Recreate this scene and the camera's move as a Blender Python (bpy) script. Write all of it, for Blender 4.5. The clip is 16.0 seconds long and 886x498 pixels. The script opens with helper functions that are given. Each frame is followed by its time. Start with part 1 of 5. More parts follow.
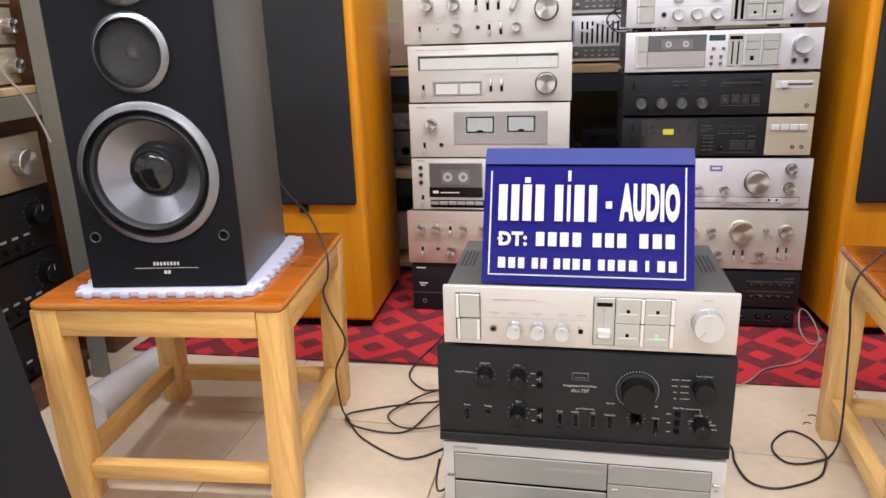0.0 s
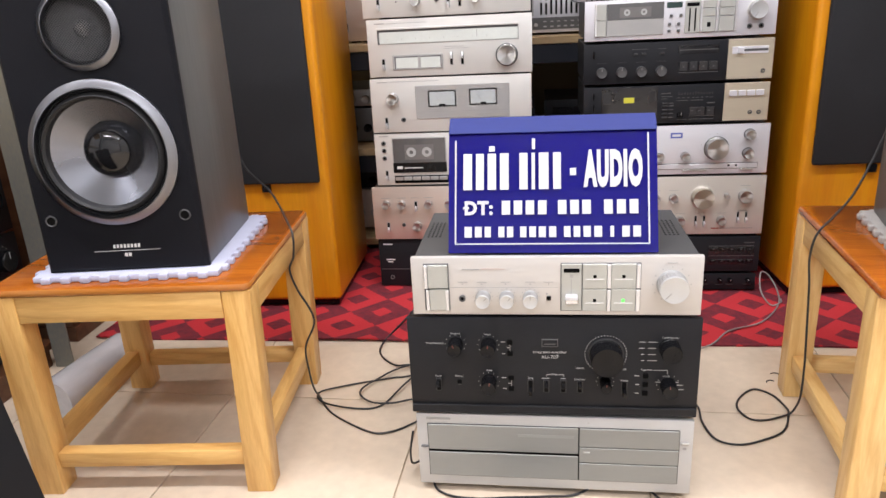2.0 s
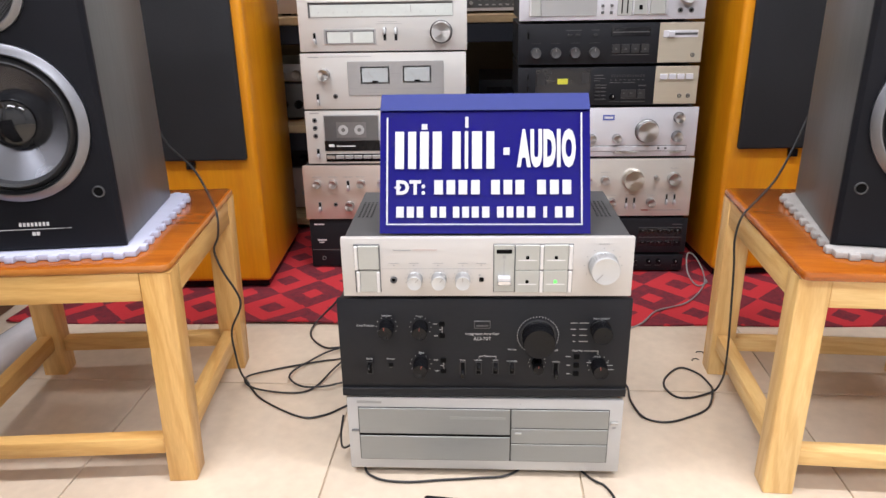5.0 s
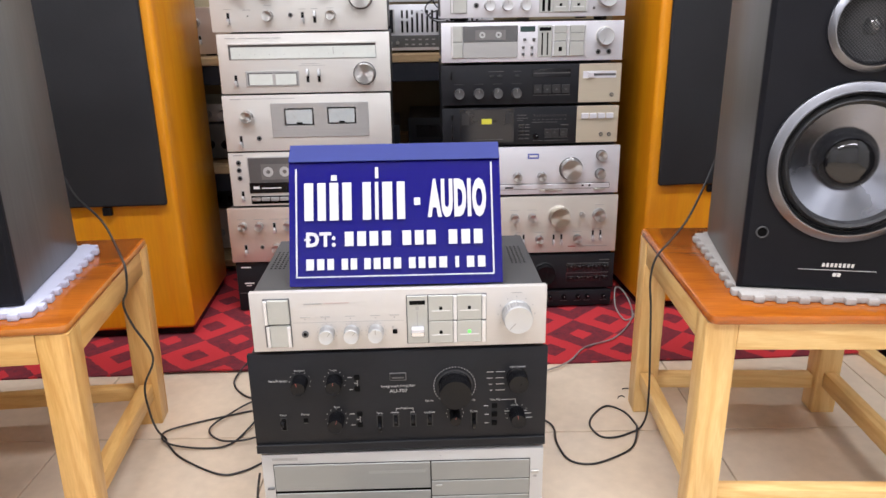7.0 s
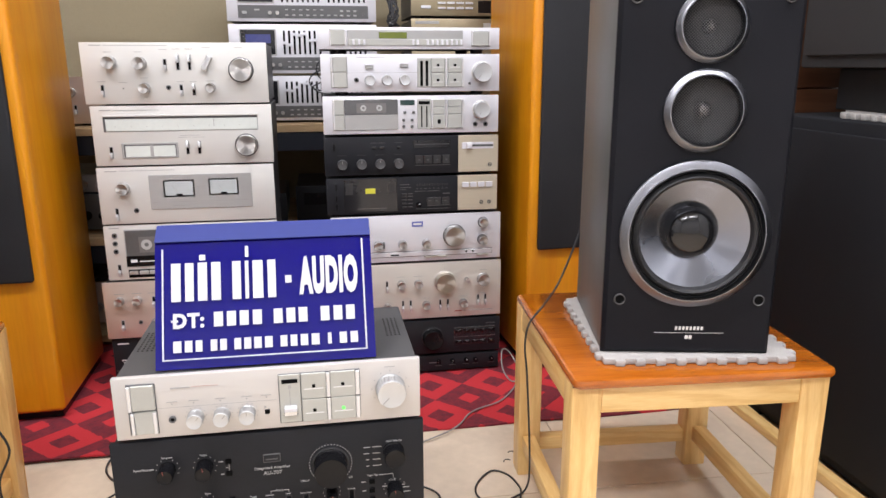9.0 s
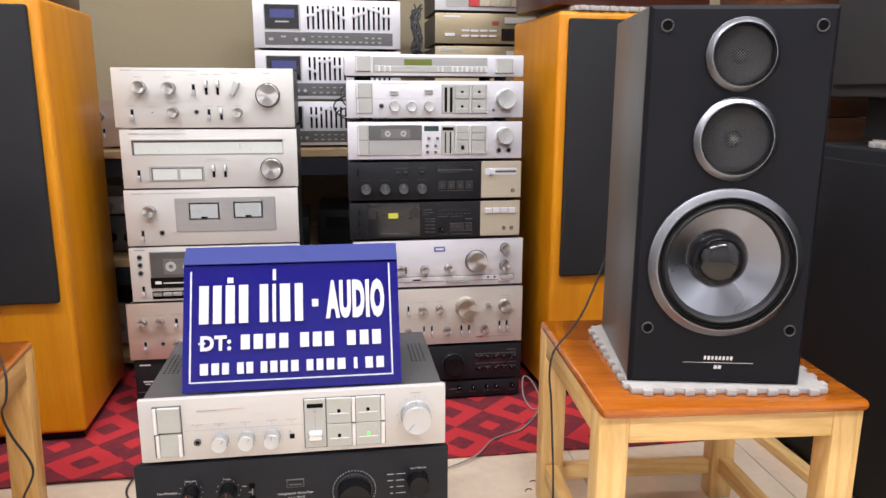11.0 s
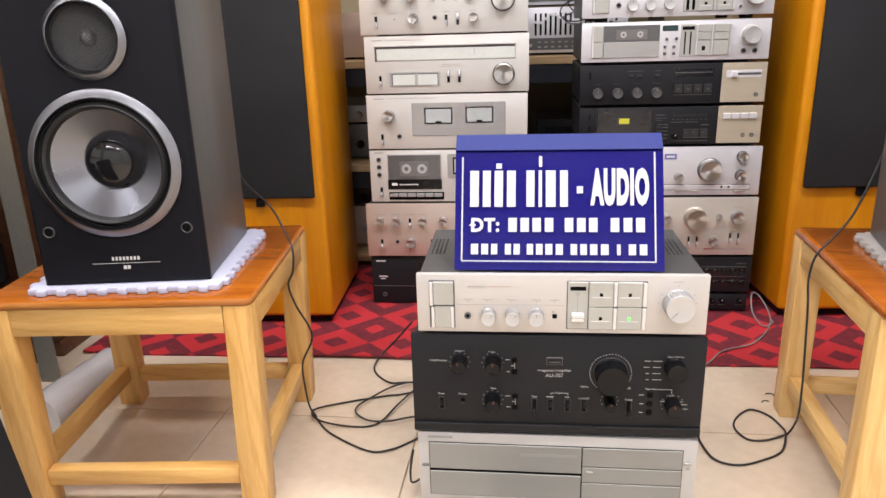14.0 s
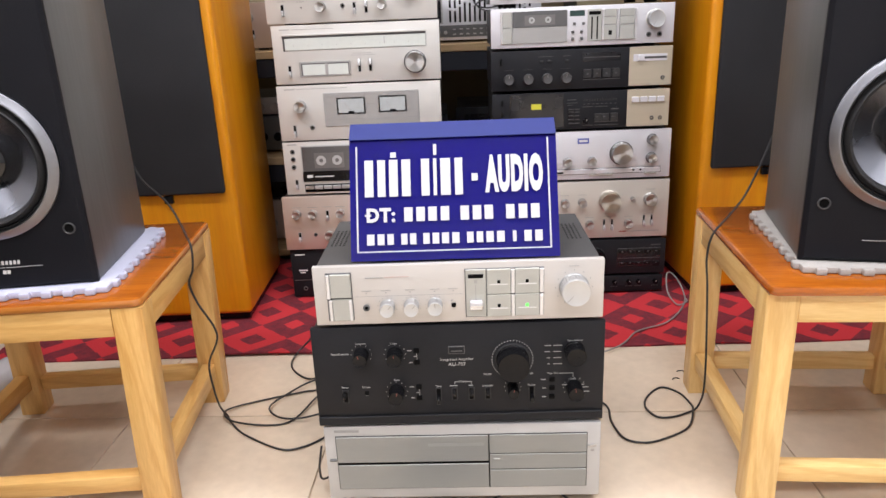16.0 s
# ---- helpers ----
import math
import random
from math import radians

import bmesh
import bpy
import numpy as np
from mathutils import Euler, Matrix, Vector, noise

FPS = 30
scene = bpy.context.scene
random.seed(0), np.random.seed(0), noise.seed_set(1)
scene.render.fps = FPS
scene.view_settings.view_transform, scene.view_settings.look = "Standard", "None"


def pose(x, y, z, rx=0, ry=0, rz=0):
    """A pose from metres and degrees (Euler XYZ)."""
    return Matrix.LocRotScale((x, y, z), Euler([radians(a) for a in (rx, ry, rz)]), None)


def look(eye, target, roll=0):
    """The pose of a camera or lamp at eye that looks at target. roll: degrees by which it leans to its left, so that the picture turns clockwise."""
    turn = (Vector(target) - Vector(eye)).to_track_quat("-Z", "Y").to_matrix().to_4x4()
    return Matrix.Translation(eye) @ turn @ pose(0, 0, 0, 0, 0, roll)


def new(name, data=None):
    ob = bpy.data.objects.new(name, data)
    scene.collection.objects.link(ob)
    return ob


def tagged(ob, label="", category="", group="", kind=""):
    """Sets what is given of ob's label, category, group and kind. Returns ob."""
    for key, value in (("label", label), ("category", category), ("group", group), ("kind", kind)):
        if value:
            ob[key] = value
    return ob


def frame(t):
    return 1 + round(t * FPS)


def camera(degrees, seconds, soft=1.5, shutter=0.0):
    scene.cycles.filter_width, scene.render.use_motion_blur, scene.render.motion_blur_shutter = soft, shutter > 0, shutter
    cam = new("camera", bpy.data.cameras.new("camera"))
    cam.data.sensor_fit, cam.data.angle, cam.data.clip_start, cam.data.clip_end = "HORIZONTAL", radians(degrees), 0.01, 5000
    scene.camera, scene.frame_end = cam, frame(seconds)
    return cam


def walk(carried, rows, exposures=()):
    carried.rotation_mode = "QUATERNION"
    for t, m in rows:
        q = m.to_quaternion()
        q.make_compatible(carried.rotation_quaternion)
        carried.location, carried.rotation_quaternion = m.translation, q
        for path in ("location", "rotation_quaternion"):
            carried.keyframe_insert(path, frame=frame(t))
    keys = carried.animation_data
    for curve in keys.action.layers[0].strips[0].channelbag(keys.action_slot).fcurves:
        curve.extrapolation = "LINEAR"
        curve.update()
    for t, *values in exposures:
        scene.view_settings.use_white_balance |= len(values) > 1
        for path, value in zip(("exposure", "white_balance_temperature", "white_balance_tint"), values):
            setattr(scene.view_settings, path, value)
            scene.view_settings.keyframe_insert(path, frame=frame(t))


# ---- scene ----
cam = camera(63.3, 16.0)
PATH = [
    (0, (-0.025, -0.998, 0.795), (-0.374, 0.878, 0.197), -1.9),
    (0.5, (-0.021, -1.002, 0.797), (-0.293, 0.883, 0.187), -2.7),
    (1, (-0.028, -1.012, 0.796), (-0.28, 0.874, 0.18), -3.1),
    (1.5, (-0.027, -1.005, 0.79), (-0.279, 0.876, 0.159), -3.0),
    (2, (-0.026, -0.999, 0.782), (-0.282, 0.873, 0.127), -3.0),
    (2.5, (-0.001, -1.007, 0.786), (-0.247, 0.861, 0.116), -2.9),
    (3, (0.005, -0.992, 0.785), (-0.215, 0.873, 0.098), -2.7),
    (3.5, (-0.006, -0.987, 0.786), (-0.197, 0.876, 0.084), -2.5),
    (4, (-0.025, -0.989, 0.768), (-0.183, 0.871, 0.053), -2.2),
    (6.5, (0.002, -0.952, 0.795), (0.035, 0.933, 0.126), -0.3),
    (7, (0.033, -0.953, 0.802), (0.095, 0.939, 0.158), -0.9),
    (7.5, (0.057, -0.956, 0.804), (0.184, 0.942, 0.186), -1.0),
    (8, (0.072, -0.961, 0.813), (0.279, 0.942, 0.235), -0.8),
    (8.5, (0.087, -0.969, 0.83), (0.363, 0.939, 0.296), -0.5),
    (9, (0.082, -0.969, 0.832), (0.41, 0.941, 0.338), -0.2),
    (11.5, (0.051, -0.964, 0.832), (0.3, 0.975, 0.409), 0.7),
    (12, (0.024, -0.963, 0.819), (0.176, 0.979, 0.362), 0.8),
    (12.5, (0.008, -0.96, 0.801), (0.049, 0.976, 0.301), 0.4),
    (13, (-0.021, -0.97, 0.785), (-0.093, 0.953, 0.24), -0.4),
    (13.5, (-0.049, -0.997, 0.782), (-0.206, 0.909, 0.199), -1.2),
    (14, (-0.067, -0.999, 0.779), (-0.265, 0.896, 0.17), -1.7),
    (14.5, (-0.056, -0.99, 0.772), (-0.246, 0.898, 0.138), -2.0),
    (15, (-0.036, -0.986, 0.769), (-0.184, 0.9, 0.122), -2.1),
    (15.5, (-0.015, -0.984, 0.773), (-0.106, 0.907, 0.127), -2.3),
    (16, (0.007, -0.981, 0.773), (-0.045, 0.913, 0.132), -2.4),
]
EXPOSURES = [(0, 0.02, 6650, 11), (1.5, 0.04, 6700, 11), (2.5, 0.0, 6460, 10.5), (3.5, -0.03, 6420, 10.5), (7, 0.0, 6420, 10.5), (8, 0.0, 6380, 10.5), (9, 0.03, 6520, 11),
             (11.5, 0.04, 6600, 11.5), (12.5, 0.05, 6850, 12), (13.5, 0.06, 6900, 12), (15, 0.01, 6680, 11.5), (16, -0.03, 6600, 11)]
walk(cam, [(t, look(eye, target, roll)) for t, eye, target, roll in PATH], EXPOSURES)

# ---- light ----
world = bpy.data.worlds.new("room_air")
scene.world = world
world.use_nodes = True
world.node_tree.nodes["Background"].inputs[0].default_value = (0.9, 0.95, 1.0, 1)
world.node_tree.nodes["Background"].inputs[1].default_value = 0.05
CEILING = 2.9


def tube_lamp(x, y, length, power):
    lamp = bpy.data.lights.new("tube_light", "AREA")
    lamp.shape, lamp.size, lamp.size_y, lamp.energy = "RECTANGLE", length, 0.10, power
    lamp.color = (0.92, 0.92, 0.99)
    ob = new("tube_light", lamp)
    ob.matrix_world = pose(x, y, CEILING - 0.09)
    return ob


LAMPS = [(-0.9, -0.5), (0.9, -0.5), (-0.9, -2.2), (0.9, -2.2)]
for lx, ly in LAMPS:
    tube_lamp(lx, ly, 1.2, 44 if ly > -1 else 36)
tube_lamp(0.0, 0.75, 1.2, 13)


# ---- materials ----
def material(name, color, rough=0.5, metal=0.0, coat=0.0, vary=0.12, scale=8.0, stretch=(1, 1, 1), bump=0.05, fine=120.0, second=None,
             emission=None, spec=0.5, spun=0.0):
    """A surface with two scales of variation in colour, roughness and relief."""
    m = bpy.data.materials.new(name)
    m.use_nodes = True
    n, l = m.node_tree.nodes, m.node_tree.links
    b = n["Principled BSDF"]
    b.inputs["Metallic"].default_value = metal
    b.inputs["Coat Weight"].default_value = coat
    b.inputs["Coat Roughness"].default_value = 0.12
    b.inputs["Specular IOR Level"].default_value = spec
    co = n.new("ShaderNodeTexCoord")
    mp = n.new("ShaderNodeMapping")
    mp.inputs["Scale"].default_value = stretch
    l.new(co.outputs["Object"], mp.inputs["Vector"])
    big = n.new("ShaderNodeTexNoise")
    big.inputs["Scale"].default_value = scale
    big.inputs["Detail"].default_value = 4
    l.new(mp.outputs[0], big.inputs["Vector"])
    small = n.new("ShaderNodeTexNoise")
    small.inputs["Scale"].default_value = fine
    small.inputs["Detail"].default_value = 3
    l.new(mp.outputs[0], small.inputs["Vector"])
    ramp = n.new("ShaderNodeValToRGB")
    dark = tuple(c * (1 - vary) for c in color)
    light = second or tuple(min(1, c * (1 + vary)) for c in color)
    ramp.color_ramp.elements[0].color, ramp.color_ramp.elements[1].color = (*dark, 1), (*light, 1)
    ramp.color_ramp.elements[0].position, ramp.color_ramp.elements[1].position = 0.3, 0.7
    mix = n.new("ShaderNodeMath")
    mix.operation = "MULTIPLY_ADD"
    mix.inputs[1].default_value = 0.35
    l.new(small.outputs["Fac"], mix.inputs[0])
    sub = n.new("ShaderNodeMath")
    sub.operation = "MULTIPLY_ADD"
    sub.inputs[1].default_value = 0.65
    sub.inputs[2].default_value = 0.0
    l.new(big.outputs["Fac"], sub.inputs[0])
    l.new(sub.outputs[0], mix.inputs[2])
    l.new(mix.outputs[0], ramp.inputs["Fac"])
    l.new(ramp.outputs[0], b.inputs["Base Color"])
    rr = n.new("ShaderNodeMapRange")
    rr.inputs["To Min"].default_value, rr.inputs["To Max"].default_value = max(0.02, rough * 0.82), min(1, rough * 1.18)
    l.new(big.outputs["Fac"], rr.inputs["Value"])
    l.new(rr.outputs[0], b.inputs["Roughness"])
    if bump:
        bp = n.new("ShaderNodeBump")
        bp.inputs["Strength"].default_value, bp.inputs["Distance"].default_value = bump, 0.002
        l.new(small.outputs["Fac"], bp.inputs["Height"])
        l.new(bp.outputs[0], b.inputs["Normal"])
    if spun:
        tn = n.new("ShaderNodeTangent")
        tn.direction_type, tn.axis = "RADIAL", "Y"
        l.new(tn.outputs[0], b.inputs["Tangent"])
        b.inputs["Anisotropic"].default_value = spun
    if emission:
        b.inputs["Emission Color"].default_value = (*emission[:3], 1)
        b.inputs["Emission Strength"].default_value = emission[3]
    return m


def wood(name, color, second, rough, coat, axis="x", scale=6.0, rings=14.0, flame=0.5):
    """Planed timber: long flame grain along one axis, with fine pores and slow changes of tone."""
    s = {"x": (0.10, 1, 1), "y": (1, 0.10, 1), "z": (1, 1, 0.10)}[axis]
    m = material(name, color, rough, 0, coat, 0.1, scale, tuple(v * 2 for v in s), 0.06, rings * 9, second)
    n, l = m.node_tree.nodes, m.node_tree.links
    b = n["Principled BSDF"]
    base = b.inputs["Base Color"].links[0].from_socket
    co = n.new("ShaderNodeTexCoord")
    info = n.new("ShaderNodeObjectInfo")
    mp = n.new("ShaderNodeMapping")
    mp.inputs["Scale"].default_value = s
    l.new(co.outputs["Object"], mp.inputs["Vector"])
    add = n.new("ShaderNodeVectorMath")
    add.operation = "ADD"
    l.new(mp.outputs[0], add.inputs[0])
    l.new(info.outputs["Random"], add.inputs[1])
    wave = n.new("ShaderNodeTexWave")
    wave.wave_type, wave.bands_direction = "BANDS", "DIAGONAL"
    wave.inputs["Scale"].default_value = rings
    wave.inputs["Distortion"].default_value = 7.0
    wave.inputs["Detail"].default_value = 3.0
    wave.inputs["Detail Scale"].default_value = 1.6
    l.new(add.outputs[0], wave.inputs["Vector"])
    ramp = n.new("ShaderNodeValToRGB")
    ramp.color_ramp.elements[0].position, ramp.color_ramp.elements[1].position = 0.05, 0.55
    low = 1 - 0.45 * flame
    ramp.color_ramp.elements[0].color = (low, low * 0.93, low * 0.85, 1)
    ramp.color_ramp.elements[1].color = (1, 1, 1, 1)
    l.new(wave.outputs["Fac"], ramp.inputs["Fac"])
    mul = n.new("ShaderNodeMix")
    mul.data_type, mul.blend_type = "RGBA", "MULTIPLY"
    mul.inputs["Factor"].default_value = 1.0
    l.new(base, mul.inputs["A"])
    l.new(ramp.outputs[0], mul.inputs["B"])
    l.new(mul.outputs["Result"], b.inputs["Base Color"])
    return m


SILVER = material("brushed_aluminium", (0.655, 0.645, 0.608), 0.44, 0.24, 0, 0.03, 20, (0.05, 1, 1), 0.02, 300)
COOL_SILVER = material("cool_brushed_aluminium", (0.535, 0.535, 0.53), 0.42, 0.28, 0, 0.03, 20, (0.05, 1, 1), 0.02, 300)
FRONT_SILVER = material("warm_satin_aluminium", (0.605, 0.578, 0.545), 0.45, 0.24, 0, 0.03, 20, (0.05, 1, 1), 0.02, 300)
WHITE_SILVER = material("bright_aluminium", (0.685, 0.685, 0.715), 0.42, 0.28, 0, 0.03, 20, (0.05, 1, 1), 0.02, 300)
PINK_SILVER = material("champagne_aluminium", (0.64, 0.545, 0.475), 0.38, 0.5, 0, 0.04, 20, (0.05, 1, 1), 0.02, 300)
GOLD = material("gold_aluminium", (0.36, 0.30, 0.19), 0.36, 0.5, 0, 0.04, 20, (0.05, 1, 1), 0.02, 300)
CHAMPAGNE = material("light_champagne_aluminium", (0.60, 0.565, 0.505), 0.42, 0.30, 0, 0.03, 20, (0.05, 1, 1), 0.02, 300)
PALE_GOLD = material("pale_champagne_aluminium", (0.56, 0.475, 0.34), 0.4, 0.4, 0, 0.04, 20, (0.05, 1, 1), 0.02, 300)
BEIGE = material("beige_aluminium", (0.58, 0.52, 0.40), 0.4, 0.4, 0, 0.04, 20, (0.05, 1, 1), 0.02, 300)
LEVER = material("satin_lever_metal", (0.66, 0.67, 0.68), 0.3, 0.5, 0, 0.03, 30, (1, 1, 1), 0.0)
TRIM = material("bright_trim_metal", (0.74, 0.74, 0.74), 0.30, 0.45, 0, 0.02, 10, (1, 1, 1), 0.0)
CHROME = material("polished_chrome", (0.76, 0.80, 0.86), 0.17, 1.0, 0, 0.02, 10, (1, 1, 1), 0.0)
KNOB = material("turned_aluminium", (0.53, 0.52, 0.50), 0.40, 0.97, 0, 0.03, 60, (1, 1, 1), 0.0, 400, spun=0.97)
GOLD_KNOB = material("turned_champagne_metal", (0.50, 0.465, 0.40), 0.40, 0.95, 0, 0.03, 60, (1, 1, 1), 0.0, 400, spun=0.97)
KNOB_SIDE = material("knurled_aluminium", (0.42, 0.415, 0.41), 0.34, 0.95, 0, 0.06, 60, (1, 1, 1), 0.0, 400)
PALE_KNOB = material("matt_aluminium", (0.60, 0.61, 0.61), 0.42, 0.55, 0, 0.03, 60, (1, 1, 1), 0.0, 400)
PALE_SIDE = material("ribbed_matt_aluminium", (0.46, 0.465, 0.465), 0.40, 0.7, 0, 0.05, 60, (1, 1, 1), 0.0, 400)
KEY = material("grey_green_keys", (0.46, 0.465, 0.43), 0.42, 0.25, 0, 0.04, 20, (1, 1, 1), 0.02, 300)
PANEL = material("grey_panel", (0.42, 0.42, 0.41), 0.4, 0.4, 0, 0.04, 20, (0.1, 1, 1), 0.02, 300)
FLAP = material("satin_grey_flap", (0.295, 0.30, 0.285), 0.42, 0.28, 0, 0.04, 12, (0.1, 1, 1), 0.02, 300)
FLAP_PRINT = material("faint_grey_print", (0.335, 0.34, 0.325), 0.4, 0.3, 0, 0.04, 12, (0.1, 1, 1), 0.0)
DARK_PANEL = material("dark_grey_panel", (0.12, 0.12, 0.12), 0.42, 0.2, 0, 0.06, 20, (0.1, 1, 1), 0.02, 300)
BLACK_FACE = material("black_anodised", (0.0155, 0.0162, 0.0190), 0.42, 0.0, 0, 0.15, 14, (0.2, 1, 1), 0.03, 350, spec=0.20)
BLACK_METAL = material("black_sheet_metal", (0.030, 0.030, 0.031), 0.45, 0.2, 0, 0.2, 9, (1, 1, 1), 0.08, 500)
GREY_METAL = material("grey_sheet_metal", (0.075, 0.075, 0.076), 0.45, 0.2, 0, 0.1, 9, (1, 1, 1), 0.06, 500)
BLACK_PLASTIC = material("black_plastic", (0.006, 0.006, 0.007), 0.24, 0, 0, 0.2, 30, (1, 1, 1), 0.0, 300, spec=0.24)
DIM_PRINT = material("dim_grey_print", (0.085, 0.085, 0.085), 0.5, 0, 0, 0.05, 30, (1, 1, 1), 0.0)
RUBBER = material("black_rubber", (0.013, 0.013, 0.014), 0.6, 0, 0, 0.2, 30, (1, 1, 1), 0.04, 300)
HOLE = material("dark_opening", (0.005, 0.005, 0.005), 0.8, 0, 0, 0.1, 30, (1, 1, 1), 0.0, spec=0.05)
GLASS_DARK = material("smoked_window", (0.016, 0.016, 0.018), 0.10, 0, 0.15, 0.1, 12, (1, 1, 1), 0.0)
GLASS_PALE = material("pale_dial_window", (0.64, 0.675, 0.63), 0.12, 0, 0.4, 0.05, 12, (1, 1, 1), 0.0)
METER = material("meter_card", (0.46, 0.50, 0.50), 0.25, 0, 0.3, 0.05, 14, (1, 1, 1), 0.0)
SOFT_PRINT = material("soft_grey_print", (0.42, 0.42, 0.41), 0.5, 0, 0, 0.03, 30, (1, 1, 1), 0.0)
PRINT = material("white_print", (0.72, 0.72, 0.70), 0.5, 0, 0, 0.03, 30, (1, 1, 1), 0.0)
INK = material("grey_print", (0.36, 0.355, 0.345), 0.5, 0, 0, 0.05, 30, (1, 1, 1), 0.0)
RED_PRINT = material("red_print", (0.30, 0.06, 0.04), 0.5, 0, 0, 0.05, 30, (1, 1, 1), 0.0)
FAINT_RED = material("faint_red_print", (0.50, 0.33, 0.30), 0.5, 0, 0, 0.05, 30, (1, 1, 1), 0.0)
LED_GREEN = material("green_indicator", (0.10, 0.6, 0.12), 0.3, 0, 0, 0.02, 30, (1, 1, 1), 0.0, emission=(0.15, 0.9, 0.12, 0.9))
GREEN_DISPLAY = material("green_display", (0.13, 0.16, 0.02), 0.2, 0, 0.3, 0.1, 30, (1, 1, 1), 0.0)
YELLOW = material("yellow_sticker", (0.62, 0.60, 0.05), 0.5, 0, 0, 0.05, 30, (1, 1, 1), 0.0)
BLUE_DISPLAY = material("blue_display", (0.045, 0.055, 0.20), 0.18, 0, 0.3, 0.15, 30, (1, 1, 1), 0.0)
BLUE_BADGE = material("blue_badge", (0.10, 0.13, 0.42), 0.35, 0, 0, 0.1, 30, (1, 1, 1), 0.0)
RED_KEY = material("red_key", (0.55, 0.05, 0.05), 0.4, 0, 0, 0.1, 30, (1, 1, 1), 0.0)
SPEAKER_FRONT = material("black_speaker_baffle", (0.0092, 0.0097, 0.0126), 0.55, 0, 0, 0.2, 6, (1, 1, 1), 0.06, 420, spec=0.14)
SPEAKER_SIDE = material("black_ash_vinyl", (0.105, 0.106, 0.103), 0.36, 0.12, 0, 0.24, 16, (1, 1, 0.06), 0.05, 150)
RING = material("spun_aluminium_ring", (0.225, 0.23, 0.25), 0.36, 0.97, 0, 0.05, 30, (1, 1, 1), 0.0, 300, spun=0.8)
CONE = material("silver_cone", (0.25, 0.26, 0.295), 0.27, 0.98, 0, 0.02, 6, (1, 1, 1), 0.0, 300, spun=0.97)
DUST_CAP = material("glossy_black_dome", (0.009, 0.009, 0.010), 0.09, 0, 0.15, 0.1, 10, (1, 1, 1), 0.0)
MESH_GRILLE = material("woven_metal_grille", (0.026, 0.026, 0.029), 0.5, 0.3, 0, 0.3, 40, (1, 1, 1), 0.0, 500)
CLOTH = material("black_grille_cloth", (0.025, 0.0255, 0.0275), 0.9, 0, 0, 0.2, 5, (1, 1, 1), 0.15, 700, spec=0.2)
GREY_CLOTH = material("dark_grey_speaker_cloth", (0.050, 0.051, 0.052), 0.8, 0, 0, 0.15, 4, (1, 1, 1), 0.12, 600, spec=0.2)
CHARCOAL = material("charcoal_speaker_cloth", (0.0150, 0.0158, 0.0185), 0.8, 0, 0, 0.2, 4, (1, 1, 1), 0.12, 600, spec=0.18)
VENEER = wood("amber_veneer", (0.66, 0.245, 0.003), (0.76, 0.315, 0.007), 0.36, 0.06, "z", 5, 9, 0.06)
PINE = wood("pale_pine", (0.83, 0.51, 0.175), (0.93, 0.66, 0.29), 0.42, 0.15, "z", 12, 24, 0.20)
PINE_X = wood("pale_pine_rail", (0.84, 0.53, 0.185), (0.94, 0.67, 0.30), 0.42, 0.15, "x", 12, 24, 0.20)
PINE_Y = wood("pale_pine_side_rail", (0.82, 0.51, 0.175), (0.92, 0.65, 0.285), 0.42, 0.15, "y", 12, 24, 0.20)
OLD_PINE = wood("honey_pine", (0.70, 0.385, 0.108), (0.84, 0.525, 0.188), 0.42, 0.15, "z", 12, 24, 0.20)
OLD_PINE_X = wood("honey_pine_rail", (0.72, 0.40, 0.113), (0.85, 0.535, 0.192), 0.42, 0.15, "x", 12, 24, 0.20)
OLD_PINE_Y = wood("honey_pine_side_rail", (0.69, 0.38, 0.108), (0.83, 0.515, 0.182), 0.42, 0.15, "y", 12, 24, 0.20)
WORN_EDGE = wood("worn_orange_edge", (0.50, 0.175, 0.030), (0.66, 0.27, 0.055), 0.36, 0.25, "x", 7, 12, 0.2)
SEAT_WOOD = wood("varnished_orange_wood", (0.30, 0.072, 0.005), (0.55, 0.155, 0.011), 0.22, 0.45, "x", 9, 16, 0.22)
BOARD = wood("shelf_board", (0.46, 0.31, 0.15), (0.58, 0.42, 0.23), 0.55, 0, "x", 6, 12)
ROSEWOOD = wood("dark_red_wood", (0.05, 0.012, 0.008), (0.10, 0.025, 0.014), 0.3, 0.3, "x", 6, 12)
BROWN_WOOD = wood("brown_wood", (0.10, 0.040, 0.018), (0.16, 0.066, 0.030), 0.45, 0.1, "x", 6, 12)
FOAM_A = material("lavender_foam", (0.52, 0.54, 0.68), 0.85, 0, 0, 0.06, 30, (1, 1, 1), 0.3, 400)
FOAM_B = material("grey_foam", (0.42, 0.40, 0.375), 0.85, 0, 0, 0.16, 30, (1, 1, 1), 0.3, 400)
STEEL = material("grey_painted_steel", (0.20, 0.21, 0.212), 0.45, 0.2, 0, 0.22, 5, (1, 1, 0.4), 0.05, 200, second=(0.26, 0.235, 0.17))
WALL = material("cream_wall_paint", (0.335, 0.280, 0.175), 0.75, 0, 0, 0.07, 1.6, (1, 1, 1), 0.1, 150)
WHITE_WALL = material("white_wall_paint", (0.62, 0.63, 0.64), 0.75, 0, 0, 0.04, 2, (1, 1, 1), 0.1, 150)
CEIL = material("white_ceiling_paint", (0.78, 0.77, 0.74), 0.8, 0, 0, 0.03, 2, (1, 1, 1), 0.05, 150)
TILE = material("cream_polished_tile", (0.645, 0.533, 0.405), 0.17, 0, 0.2, 0.08, 3.5, (1, 1, 1), 0.01, 40, second=(0.765, 0.640, 0.490))
